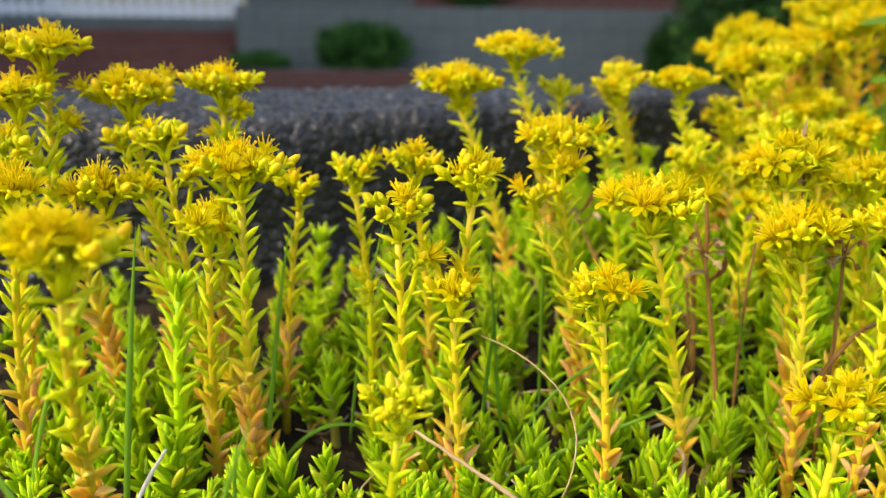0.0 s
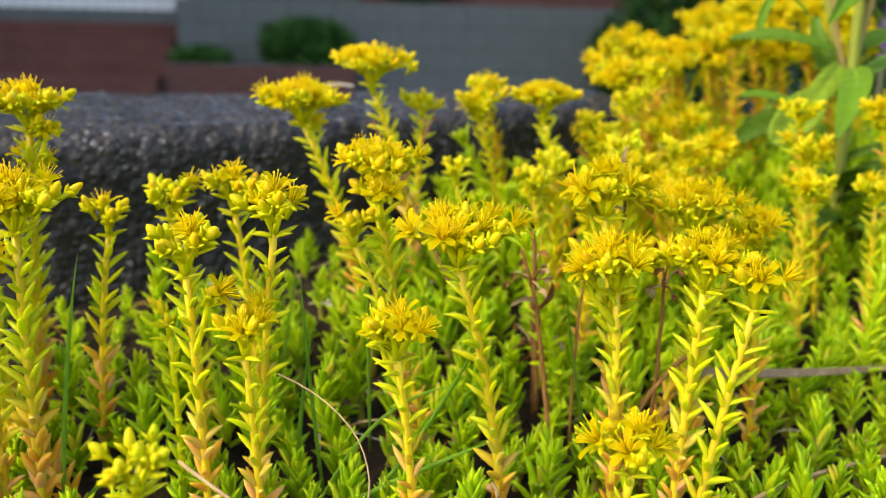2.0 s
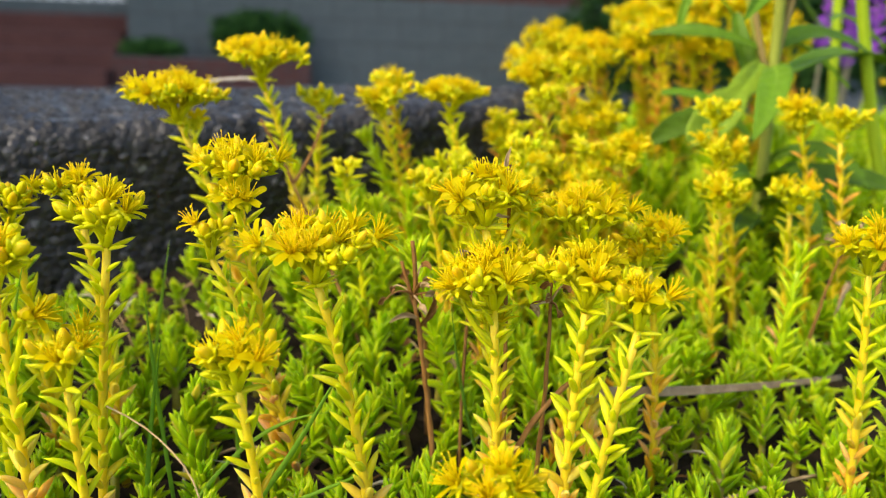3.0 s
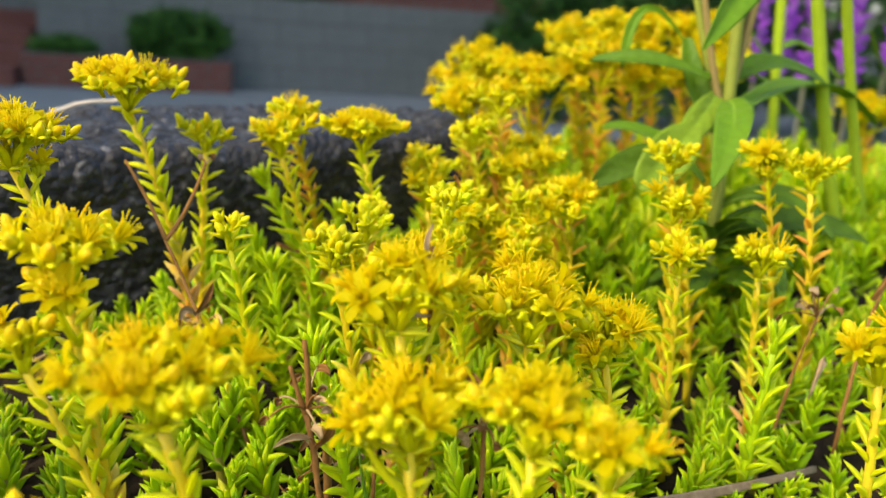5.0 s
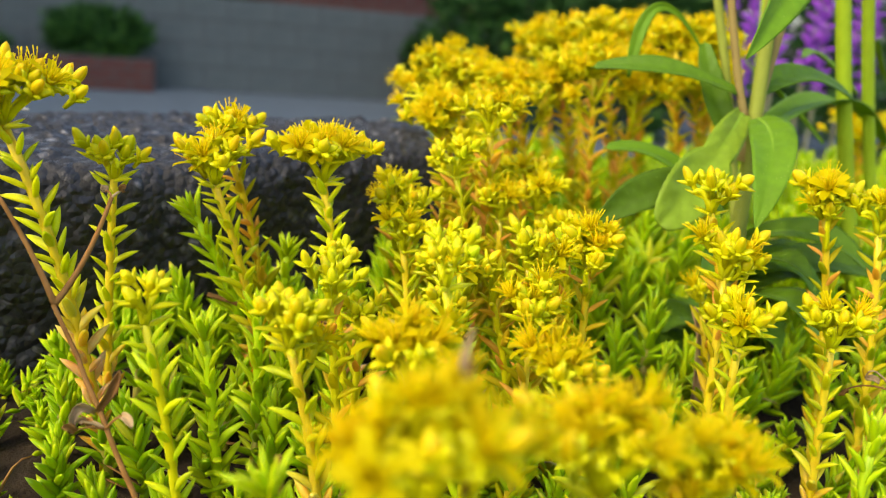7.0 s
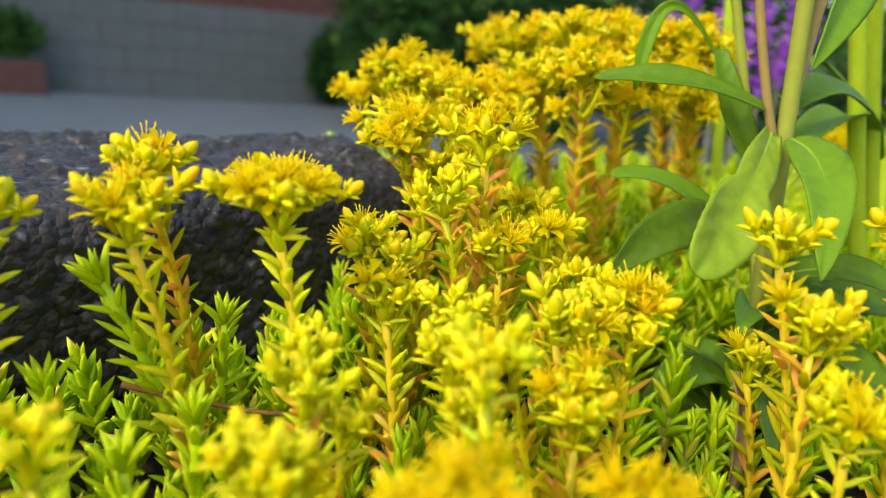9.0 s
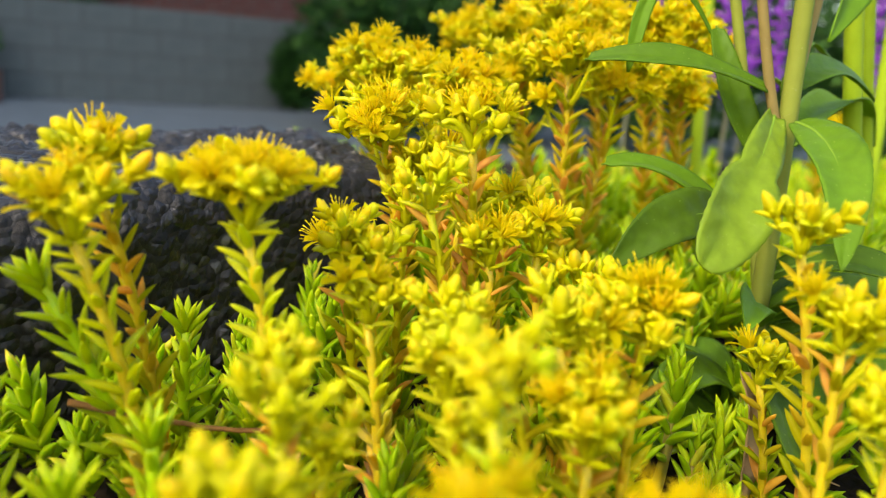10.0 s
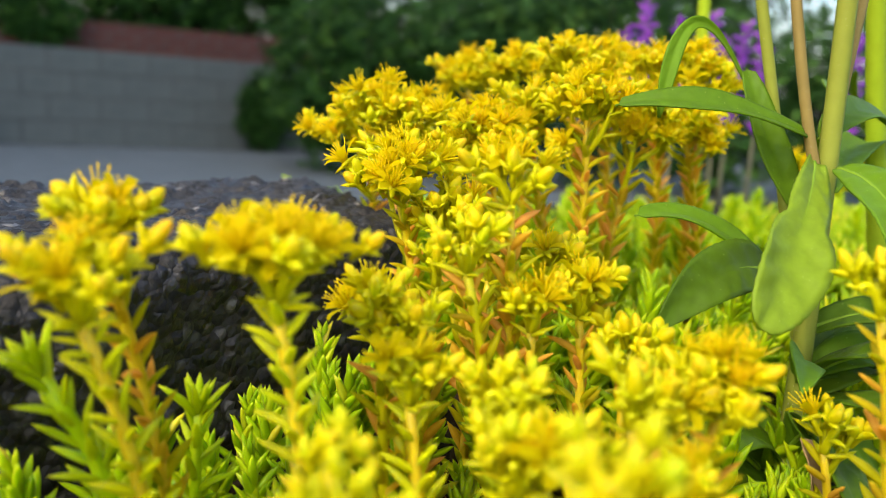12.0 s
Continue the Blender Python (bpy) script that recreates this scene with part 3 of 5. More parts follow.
tagged(new("kerb", kerb(-0.62, 0.185)), "rounded dark kerb of rough exposed aggregate behind the bed", "kerb", kind="structure")


# ---- flowering stems, from the soil to the head ----
flower_stem(-0.125, 0.270, 0.141, -0.125, 0.268, 0.0139, 0.60)
flower_stem(-0.128, 0.255, 0.127, -0.102, 0.254, 0.0115, 0.60)
flower_stem(-0.100, 0.272, 0.127, -0.089, 0.270, 0.0161, 0.60)
flower_stem(-0.073, 0.284, 0.129, -0.077, 0.281, 0.0138, 0.60)
flower_stem(-0.084, 0.251, 0.116, -0.075, 0.254, 0.0081, 0.10)
flower_stem(-0.099, 0.262, 0.113, -0.074, 0.258, 0.0052, 0.10)
flower_stem(-0.056, 0.224, 0.112, -0.056, 0.221, 0.0150, 0.60)
flower_stem(-0.066, 0.225, 0.095, -0.068, 0.227, 0.0085, 0.60)
flower_stem(-0.047, 0.269, 0.097, -0.054, 0.268, 0.0047, 0.10)
flower_stem(-0.097, 0.235, 0.103, -0.049, 0.236, 0.0130, 0.60)
flower_stem(-0.070, 0.140, 0.112, -0.086, 0.194, 0.0117, 0.60)
flower_stem(-0.116, 0.220, 0.105, -0.123, 0.224, 0.0093, 0.60)
flower_stem(-0.125, 0.240, 0.113, -0.129, 0.243, 0.0064, 0.10)
flower_stem(-0.029, 0.275, 0.102, -0.022, 0.279, 0.0095, 0.10)
flower_stem(-0.009, 0.274, 0.104, -0.002, 0.273, 0.0103, 0.60)
flower_stem(0.008, 0.233, 0.108, 0.001, 0.231, 0.0092, 0.60)
flower_stem(-0.013, 0.219, 0.101, -0.011, 0.223, 0.0095, 0.60)
flower_stem(0.002, 0.214, 0.080, 0.005, 0.218, 0.0077, 0.60)
flower_stem(-0.022, 0.235, 0.076, -0.022, 0.239, 0.0030, 0.00, True)
flower_stem(0.008, 0.338, 0.126, 0.033, 0.334, 0.0194, 0.60)
flower_stem(0.034, 0.376, 0.138, 0.056, 0.373, 0.0197, 0.60)
flower_stem(0.057, 0.394, 0.120, 0.054, 0.392, 0.0108, 0.10)
flower_stem(0.036, 0.262, 0.115, 0.047, 0.258, 0.0145, 0.60)
flower_stem(0.029, 0.256, 0.097, 0.054, 0.258, 0.0058, 0.10)
flower_stem(0.058, 0.225, 0.103, 0.074, 0.222, 0.0166, 0.60)
flower_stem(0.041, 0.205, 0.083, 0.047, 0.209, 0.0097, 0.60)
flower_stem(0.083, 0.391, 0.120, 0.099, 0.396, 0.0120, 0.60)
flower_stem(0.200, 0.551, 0.136, 0.195, 0.553, 0.0296, 0.60)
flower_stem(0.102, 0.242, 0.112, 0.111, 0.238, 0.0127, 0.60)
flower_stem(0.102, 0.225, 0.095, 0.105, 0.223, 0.0138, 0.60)
flower_stem(0.133, 0.253, 0.104, 0.142, 0.255, 0.0128, 0.60)
flower_stem(-0.011, 0.158, 0.075, -0.016, 0.158, 0.0084, 0.00, True)
flower_stem(0.096, 0.181, 0.064, 0.092, 0.177, 0.0099, 0.60)
flower_stem(0.096, 0.322, 0.099, 0.107, 0.325, 0.0085, 0.35)
flower_stem(0.122, 0.213, 0.099, 0.120, 0.214, 0.0120, 0.60)
flower_stem(0.132, 0.204, 0.096, 0.122, 0.207, 0.0078, 0.60)
flower_stem(0.155, 0.259, 0.095, 0.165, 0.262, 0.0095, 0.60)
flower_stem(0.214, 0.352, 0.123, 0.233, 0.351, 0.0086, 0.10)
flower_stem(0.209, 0.335, 0.110, 0.212, 0.334, 0.0094, 0.10)
flower_stem(0.203, 0.317, 0.098, 0.207, 0.316, 0.0093, 0.35)
flower_stem(0.248, 0.347, 0.124, 0.264, 0.349, 0.0091, 0.35)
flower_stem(0.231, 0.317, 0.097, 0.236, 0.314, 0.0095, 0.35)
flower_stem(0.261, 0.340, 0.121, 0.269, 0.338, 0.0106, 0.10)
flower_stem(0.206, 0.231, 0.101, 0.215, 0.234, 0.0101, 0.60)
flower_stem(0.129, 0.322, 0.112, 0.140, 0.318, 0.0080, 0.00, True)
flower_stem(0.118, 0.305, 0.098, 0.113, 0.304, 0.0128, 0.60)
flower_stem(0.150, 0.302, 0.094, 0.168, 0.306, 0.0089, 0.35)
flower_stem(0.157, 0.266, 0.091, 0.131, 0.267, 0.0095, 0.35)
flower_stem(0.067, 0.330, 0.101, 0.076, 0.327, 0.0055, 0.00, True)
flower_stem(0.112, 0.360, 0.100, 0.118, 0.357, 0.0053, 0.00, True)
flower_stem(0.0875, 0.406, 0.126, 0.103, 0.416, 0.0085, 0.15)
flower_stem(0.112, 0.388, 0.123, 0.123, 0.384, 0.0153, 0.60)
flower_stem(0.156, 0.403, 0.122, 0.169, 0.399, 0.0107, 0.00, True)
flower_stem(0.168, 0.408, 0.135, 0.172, 0.405, 0.0119, 0.35)
flower_stem(0.165, 0.457, 0.132, 0.179, 0.456, 0.0169, 0.60)
flower_stem(0.189, 0.522, 0.145, 0.209, 0.520, 0.0217, 0.60)
flower_stem(0.184, 0.401, 0.111, 0.187, 0.397, 0.0082, 0.35)
flower_stem(0.136, 0.385, 0.102, 0.141, 0.381, 0.0071, 0.35)
flower_stem(0.1815, 0.357, 0.106, 0.186, 0.361, 0.0094, 0.35)
flower_stem(0.164, 0.359, 0.104, 0.179, 0.357, 0.0051, 0.10)
flower_stem(0.230, 0.370, 0.085, 0.238, 0.368, 0.0049, 0.10)
flower_stem(0.263, 0.600, 0.159, 0.281, 0.604, 0.0177, 0.60)
flower_stem(0.273, 0.580, 0.164, 0.289, 0.578, 0.0186, 0.60)
flower_stem(0.259, 0.520, 0.165, 0.280, 0.516, 0.0185, 0.60)
flower_stem(0.287, 0.530, 0.166, 0.295, 0.527, 0.0184, 0.60)
flower_stem(0.293, 0.510, 0.166, 0.304, 0.506, 0.0165, 0.60)
flower_stem(0.306, 0.500, 0.166, 0.309, 0.499, 0.0152, 0.60)
flower_stem(0.231, 0.500, 0.148, 0.250, 0.496, 0.0158, 0.60)
flower_stem(0.233, 0.470, 0.153, 0.239, 0.469, 0.0157, 0.60)
flower_stem(0.262, 0.480, 0.149, 0.247, 0.477, 0.0146, 0.60)
flower_stem(0.292, 0.490, 0.148, 0.316, 0.493, 0.0158, 0.60)
flower_stem(0.204, 0.480, 0.139, 0.220, 0.481, 0.0114, 0.60)
flower_stem(0.444, 0.550, 0.126, 0.461, 0.553, 0.0222, 0.60)
flower_stem(0.375, 0.600, 0.150, 0.389, 0.602, 0.0191, 0.60)
flower_stem(0.202, 0.480, 0.140, 0.209, 0.483, 0.0199, 0.60)
flower_stem(0.178, 0.450, 0.121, 0.187, 0.448, 0.0120, 0.10)
flower_stem(0.187, 0.420, 0.114, 0.185, 0.423, 0.0112, 0.10)
flower_stem(0.189, 0.390, 0.101, 0.189, 0.389, 0.0098, 0.10)
flower_stem(0.141, 0.400, 0.106, 0.148, 0.396, 0.0090, 0.10)
# slighter stems that fill the thicket towards the back of the bed
fr = random.Random(77)
for _ in range(18):
    y = fr.uniform(0.33, 0.44)
    x = fr.uniform(0.080, 0.155) + 0.25 * (y - 0.26)
    if y > kerb_front(x) - 0.008:
        continue
    top = 0.076 + 0.19 * (y - 0.262) + fr.uniform(-0.006, 0.010)
    flower_stem(x, y, top, x + fr.uniform(-0.004, 0.014), y + fr.uniform(-0.004, 0.004), fr.uniform(0.0046, 0.0088), fr.choice((0.10, 0.10, 0.35)), fr.random() < 0.65, True)
leafy_stem(-0.072, 0.214, 0.086, -0.076, 0.214)
leafy_stem(-0.048, 0.330, 0.069, -0.051, 0.330)
leafy_stem(0.078, 0.404, 0.106, 0.098, 0.408)
leafy_stem(0.221, 0.289, 0.085, 0.216, 0.289)
leafy_stem(0.221, 0.240, 0.080, 0.235, 0.240)
leafy_stem(0.088, 0.280, 0.089, 0.102, 0.280)
leafy_stem(0.094, 0.374, 0.086, 0.095, 0.376)
leafy_stem(0.080, 0.360, 0.085, 0.084, 0.361)
leafy_stem(0.107, 0.421, 0.089, 0.106, 0.420)
leafy_stem(0.067, 0.396, 0.085, 0.070, 0.394)
leafy_stem(0.118, 0.402, 0.073, 0.119, 0.402)
leafy_stem(-0.097, 0.250, 0.058, -0.097, 0.250)


# ---- blades and broad leaves ----
def blade(base, mid, tip, width, up, profile, rows=12, cols=6, fold=0.25, wave=0.0, thick=0.0003, seed=0):
    """A closed thin leaf along a curve, folded along its midrib; profile(t) gives the share of the width."""
    r = random.Random(seed)
    pts = curve_points(Vector(base), Vector(mid), Vector(tip), rows + 1)
    up = Vector(up)
    top, low = [], []
    for i, p in enumerate(pts):
        t = i / rows
        d = (pts[min(i + 1, rows)] - pts[max(i - 1, 0)]).normalized()
        side = d.cross(up).normalized()
        n = side.cross(d).normalized()
        w = width * 0.5 * max(0.012, profile(t))
        tooth = 1.0 + (0.022 if i % 2 else -0.012) * (1 if wave else 0)
        for k in range(cols + 1):
            u = 2 * k / cols - 1
            edge = tooth if abs(u) > 0.99 else 1.0
            h = abs(u) * fold * w + wave * w * math.sin(t * 9 + u * 2.2 + seed) * abs(u) + wave * 1.5 * w * math.cos(t * 44 - abs(u) * 6 + seed) * abs(u) * (1 - abs(u))
            q = p + side * (u * w * edge) + n * h
            top.append(q)
            low.append(q - n * thick)
    verts = top + low
    o, c = len(top), cols + 1
    faces = []
    for i in range(rows):
        for k in range(cols):
            a = i * c + k
            faces.append((a, a + 1, a + c + 1, a + c))
            faces.append((o + a, o + a + c, o + a + c + 1, o + a + 1))
    rim = [k for k in range(c)] + [i * c + cols for i in range(1, rows + 1)] + [rows * c + k for k in range(cols - 1, -1, -1)] + [i * c for i in range(rows - 1, 0, -1)]
    for a, b in zip(rim, rim[1:] + rim[:1]):
        faces.append((a, o + a, o + b, b))
    return verts, faces, pts


def ovate(t):
    return max(0.03, 1.78 * t ** 0.62 * (1 - t) ** 0.8 + 0.10 * (1 - t)) if t < 0.99 else 0.02


def spoon(t):
    return max(0.05, 0.16 + 1.35 * t ** 1.3 * (1 - t ** 7)) * 0.82


def lance(t):
    return 0.25 + 0.95 * math.sin(math.pi * (0.1 + 0.85 * t)) if t < 0.97 else 0.04


def strap(t):
    return (0.7 + 0.3 * min(1, t * 5)) * (1 - max(0, t - 0.55) ** 1.5 * 3.2)


def herb_leaf(ob, base, mid, tip, width, up, seed, shape=ovate, wave=0.10, label="", tone=(0.125, 0.25, 0.008)):
    o = ob.location
    v, f, pts = blade(base, mid, tip, width, up, shape, 44, 10, 0.30, wave, 0.0005, seed)
    lf = part("leaf", mesh_of("leaf", [p - o for p in v], f, [HERB_LEAF]), ob, label=label, colour=tone)
    rib = [p - o - Vector(up).normalized() * 0.0006 for p in pts[:-1]]
    v, f = tube(rib, [min(0.0009, 0.045 * width) * (1 - 0.75 * i / len(rib)) for i in range(len(rib))], 6)
    part("midrib", mesh_of("midrib", v, f, [HERB_STEM]), lf, colour=(0.22, 0.36, 0.03))


def herb_stalk(ob, name, pts, r0, r1, colour, fuzz=0, seed=0):
    o = ob.location
    line = curve_points(Vector(pts[0]), Vector(pts[1]), Vector(pts[2]), 12)
    v, f = tube([p - o for p in line], [r0 + (r1 - r0) * i / 11 for i in range(12)], 10)
    st = part(name, mesh_of(name, v, f, [HERB_STEM]), ob, colour=colour)
    if fuzz:
        r = random.Random(seed)
        hv, hf = [], []
        for _ in range(fuzz):
            t = r.random() * 10.9
            i = int(t)
            p = line[i].lerp(line[i + 1], t - i) - o
            rad = r0 + (r1 - r0) * t / 11
            a = r.uniform(0, 6.28)
            d = Vector((math.cos(a), math.sin(a), r.uniform(-0.2, 0.3)))
            s = Vector((-d.y, d.x, 0)) * 0.00006
            q, e = p + d * rad * 0.9, p + d * (rad + r.uniform(0.0006, 0.0013))
            k = len(hv)
            hv += [q - s, q + s, e]
            hf.append((k, k + 1, k + 2))
        fz = part("fuzz", mesh_of("fuzz", hv, hf, [PALE]), st)
        fz["kind"] = "stuff"


def fiddle(t):
    """A lobed hanging leaf: a narrow upper lobe, a waist and a broad rounded end."""
    neck = 0.30 + 0.34 * math.sin(math.pi * min(1.0, t / 0.62)) if t < 0.6 else 0.0
    body = math.sqrt(max(0.0, 1 - ((t - 0.70) / 0.31) ** 2)) if t > 0.40 else 0.0
    return max(0.05, neck, body)


def tall_herb():
    ob = tagged(empty("leafy_herb", 0.264, 0.408, 0.040), "tall garden herb with fuzzy forked stems and broad green leaves", "plant")
    olive, rust, fresh = (0.31, 0.35, 0.05), (0.34, 0.25, 0.08), (0.26, 0.40, 0.03)
    herb_stalk(ob, "stem", ((0.268, 0.408, 0.038), (0.2665, 0.407, 0.12), (0.262, 0.411, 0.24)), 0.0030, 0.0023, olive, 700, 3)
    herb_stalk(ob, "side_stem", ((0.268, 0.410, 0.085), (0.278, 0.432, 0.13), (0.232, 0.430, 0.24)), 0.0017, 0.0015, olive, 240, 4)
    herb_stalk(ob, "side_stem", ((0.2625, 0.409, 0.134), (0.254, 0.411, 0.152), (0.240, 0.420, 0.235)), 0.0015, 0.0013, rust, 240, 5)
    herb_stalk(ob, "side_stem", ((0.2640, 0.409, 0.120), (0.2665, 0.410, 0.150), (0.290, 0.420, 0.240)), 0.0021, 0.0017, rust, 280, 6)
    # dark puts the shade beneath the upper leaves into the leaf colour
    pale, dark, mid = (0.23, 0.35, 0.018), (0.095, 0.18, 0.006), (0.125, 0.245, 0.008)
    herb_leaf(ob, (0.2575, 0.410, 0.144), (0.230, 0.4195, 0.1540), (0.2115, 0.431, 0.1475), 0.0070, (0.1, -0.65, 0.75), 1, lance)
    herb_leaf(ob, (0.2555, 0.430, 0.155), (0.2280, 0.431, 0.190), (0.2265, 0.431, 0.145), 0.0058, (-0.3, -1, 0.1), 2, spoon, tone=mid)
    herb_leaf(ob, (0.262, 0.412, 0.100), (0.240, 0.422, 0.126), (0.218, 0.426, 0.1200), 0.0070, (0, -0.55, 0.83), 3, lance, tone=mid)
    herb_leaf(ob, (0.246, 0.405, 0.109), (0.225, 0.402, 0.116), (0.2025, 0.397, 0.0985), 0.019, (0.05, -0.75, 0.65), 4, ovate, 0.14, "lower leaf coloured dark green for shade, with pale flecks", dark)
    herb_leaf(ob, (0.2590, 0.407, 0.137), (0.241, 0.391, 0.123), (0.2165, 0.380, 0.1035), 0.0180, (-0.3, -0.9, 0.35), 5, fiddle, 0.16, "pale green drooping leaf with brown worn edge", pale)
    herb_leaf(ob, (0.262, 0.402, 0.136), (0.2535, 0.375, 0.135), (0.2335, 0.357, 0.1085), 0.0190, (-0.5, -0.7, 0.45), 6, ovate, 0.14, tone=mid)
    herb_leaf(ob, (0.266, 0.408, 0.129), (0.325, 0.44, 0.158), (0.402, 0.486, 0.118), 0.011, (0.0, -0.12, 1), 7, lance, tone=mid)
    herb_leaf(ob, (0.266, 0.412, 0.143), (0.288, 0.419, 0.1595), (0.327, 0.430, 0.142), 0.014, (0, -0.6, 0.8), 8, ovate)
    herb_leaf(ob, (0.266, 0.394, 0.196), (0.254, 0.376, 0.192), (0.2275, 0.3665, 0.1560), 0.021, (0.2, -0.9, 0.35), 9, ovate)
    herb_leaf(ob, (0.264, 0.413, 0.122), (0.252, 0.420, 0.145), (0.2545, 0.430, 0.160), 0.0075, (-0.3, -1, 0.2), 10, lance)
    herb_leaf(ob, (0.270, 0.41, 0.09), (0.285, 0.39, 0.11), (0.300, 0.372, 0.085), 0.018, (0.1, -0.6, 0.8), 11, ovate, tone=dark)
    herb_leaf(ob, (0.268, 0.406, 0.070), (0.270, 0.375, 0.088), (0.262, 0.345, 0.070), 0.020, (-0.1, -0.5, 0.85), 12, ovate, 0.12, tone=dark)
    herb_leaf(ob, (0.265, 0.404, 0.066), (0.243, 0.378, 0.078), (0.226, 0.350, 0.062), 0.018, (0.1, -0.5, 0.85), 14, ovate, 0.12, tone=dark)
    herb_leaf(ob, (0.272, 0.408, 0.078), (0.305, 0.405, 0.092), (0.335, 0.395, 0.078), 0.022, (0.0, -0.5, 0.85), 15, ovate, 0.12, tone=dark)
    # low foliage round the foot, every third leaf darkened as if in shade
    low = random.Random(23)
    for k in range(16):
        turn = 6.283 * k / 16 + low.uniform(-0.15, 0.15)
        d = Vector((math.cos(turn), math.sin(turn) * 0.8, 0))
        z = low.uniform(0.050, 0.092)
        reach = low.uniform(0.030, 0.052)
        b0 = Vector((0.2675, 0.408, z - 0.012)) + d * 0.002
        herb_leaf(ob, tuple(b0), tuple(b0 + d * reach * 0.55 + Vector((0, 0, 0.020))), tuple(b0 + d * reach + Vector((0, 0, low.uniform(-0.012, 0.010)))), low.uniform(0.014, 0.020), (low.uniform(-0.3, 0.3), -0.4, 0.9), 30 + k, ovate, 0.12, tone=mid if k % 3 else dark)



tall_herb()


def green_stalk(x0, y0, x1, y1, z1, rad, seed):
    """A smooth upright flower stalk that rises out of sight, with one narrow leaf."""
    g = ground_at(x0, y0) - 0.004
    ob = tagged(empty("flower_stalk", x0, y0, g), "smooth pale green upright stalk of a garden flower", "plant", "pale green stalks")
    herb_stalk(ob, "stem", ((x0, y0, g), ((x0 + x1) / 2, y0, 0.12), (x1, y1, z1)), rad * 1.1, rad, (0.37, 0.50, 0.02))
    r = random.Random(seed)
    s = r.choice((-1, 1))
    zl = r.uniform(0.12, 0.16)
    xm = x0 + (x1 - x0) * 0.6
    herb_leaf(ob, (xm, y0, zl), (xm + s * 0.022, y0 + 0.01, zl + 0.022), (xm + s * 0.04, y0 - 0.01, zl + 0.04 * r.uniform(0.2, 1.2)), 0.005, (0, -0.5, 1), seed, lance, tone=(0.16, 0.30, 0.012))
    return ob


green_stalk(0.436, 0.62, 0.412, 0.62, 0.27, 0.0034, 1)
green_stalk(0.368, 0.445, 0.302, 0.443, 0.27, 0.0030, 2)
green_stalk(0.396, 0.462, 0.330, 0.460, 0.27, 0.0026, 3)
green_stalk(0.455, 0.52, 0.440, 0.52, 0.27, 0.0034, 4)


# ---- purple flower spikes farther back in the bed ----
def floret_mesh():
    v1, f1 = leaf_shape(0.16, 0.14, 0.22, 5, 6)
    m = basis((1, 0, 0.7), (0, 0, 1), (0, 0, 0), 0.011)
    return mesh_of("floret", [m @ Vector(p) for p in v1], f1, [PURPLE])


FLORET = floret_mesh()


def purple_spike(h, seed):
    r = random.Random(seed)
    ob = tagged(empty("purple_salvia", 0, 0, 0), "slender upright spike of small vivid purple flowers", "flower", "purple flower spikes")
    line = curve_points(Vector((0, 0, 0)), Vector((0.004, 0, h * 0.5)), Vector((r.uniform(-0.01, 0.01), 0, h)), 8)
    v, f = tube(line, [0.002 - 0.0001 * i for i in range(8)], 6)
    part("stem", mesh_of("stem", v, f, [HERB_STEM]), ob, colour=(0.20, 0.20, 0.12))
    turn = 0
    for i in range(34):
        t = 0.45 + 0.54 * i / 34
        k = min(6, int(t * 7))
        p = line[k].lerp(line[k + 1], t * 7 - k)
        turn += 2.4
        part("floret", FLORET, ob, Matrix.Translation(p) @ pose(0, 0, 0, 0, r.uniform(-25, 10), math.degrees(turn)) @ Matrix.Scale(r.uniform(0.7, 1.2) * (1.25 - 0.5 * (t - 0.45)), 4))
    return ob


spike = purple_spike(0.17, 3)
spike.location = (0.572, 0.80, 0.045)
for i, (x, y, s) in enumerate(((0.629, 0.81, 0.95), (0.585, 0.86, 0.85), (0.655, 0.86, 1.1), (0.615, 0.90, 1.15), (0.70, 0.83, 1.0), (0.79, 0.80, 1.05), (0.545, 0.84, 0.95), (0.74, 0.90, 1.1))):
    c = copy_thing(spike, pose(x, y, 0.045, 0, 0, 70 * i))
    c.scale = (s, s, s)


# ---- grass blades ----
def grass_blade(base, mid, tip, width, seed, mat=None, label="thin fresh green grass blade among the rosettes"):
    ob = tagged(empty("grass_blade", *base), label, "grass", "grass blades")
    v, f, pts = blade(base, mid, tip, width * 0.72, (0.3, -0.9, 0.4), strap, 14, 2, 0.3, 0.0, 0.0002, seed)
    part("blade", mesh_of("blade", [p - ob.location for p in v], f, [mat or GRASS]), ob)


grass_blade((0.018, 0.232, 0.014), (0.036, 0.236, 0.052), (0.062, 0.240, 0.050), 0.0016, 1)
grass_blade((0.034, 0.262, 0.016), (0.033, 0.262, 0.06), (0.0335, 0.261, 0.088), 0.0016, 2)
grass_blade((0.020, 0.240, 0.012), (0.016, 0.24, 0.05), (0.014, 0.242, 0.085), 0.0016, 3)
grass_blade((0.012, 0.236, 0.012), (0.012, 0.238, 0.04), (0.018, 0.24, 0.072), 0.0018, 4)
grass_blade((0.024, 0.226, 0.010), (0.045, 0.225, 0.03), (0.068, 0.228, 0.076), 0.0022, 5)
grass_blade((0.010, 0.222, 0.012), (0.038, 0.224, 0.028), (0.078, 0.230, 0.040), 0.0020, 6)
grass_blade((-0.053, 0.226, 0.015), (-0.050, 0.228, 0.06), (-0.044, 0.232, 0.094), 0.0018, 7)
grass_blade((-0.052, 0.228, 0.012), (-0.040, 0.23, 0.04), (-0.018, 0.24, 0.022), 0.0018, 8)
grass_blade((-0.030, 0.25, 0.014), (-0.026, 0.25, 0.06), (-0.018, 0.252, 0.090), 0.0016, 9)
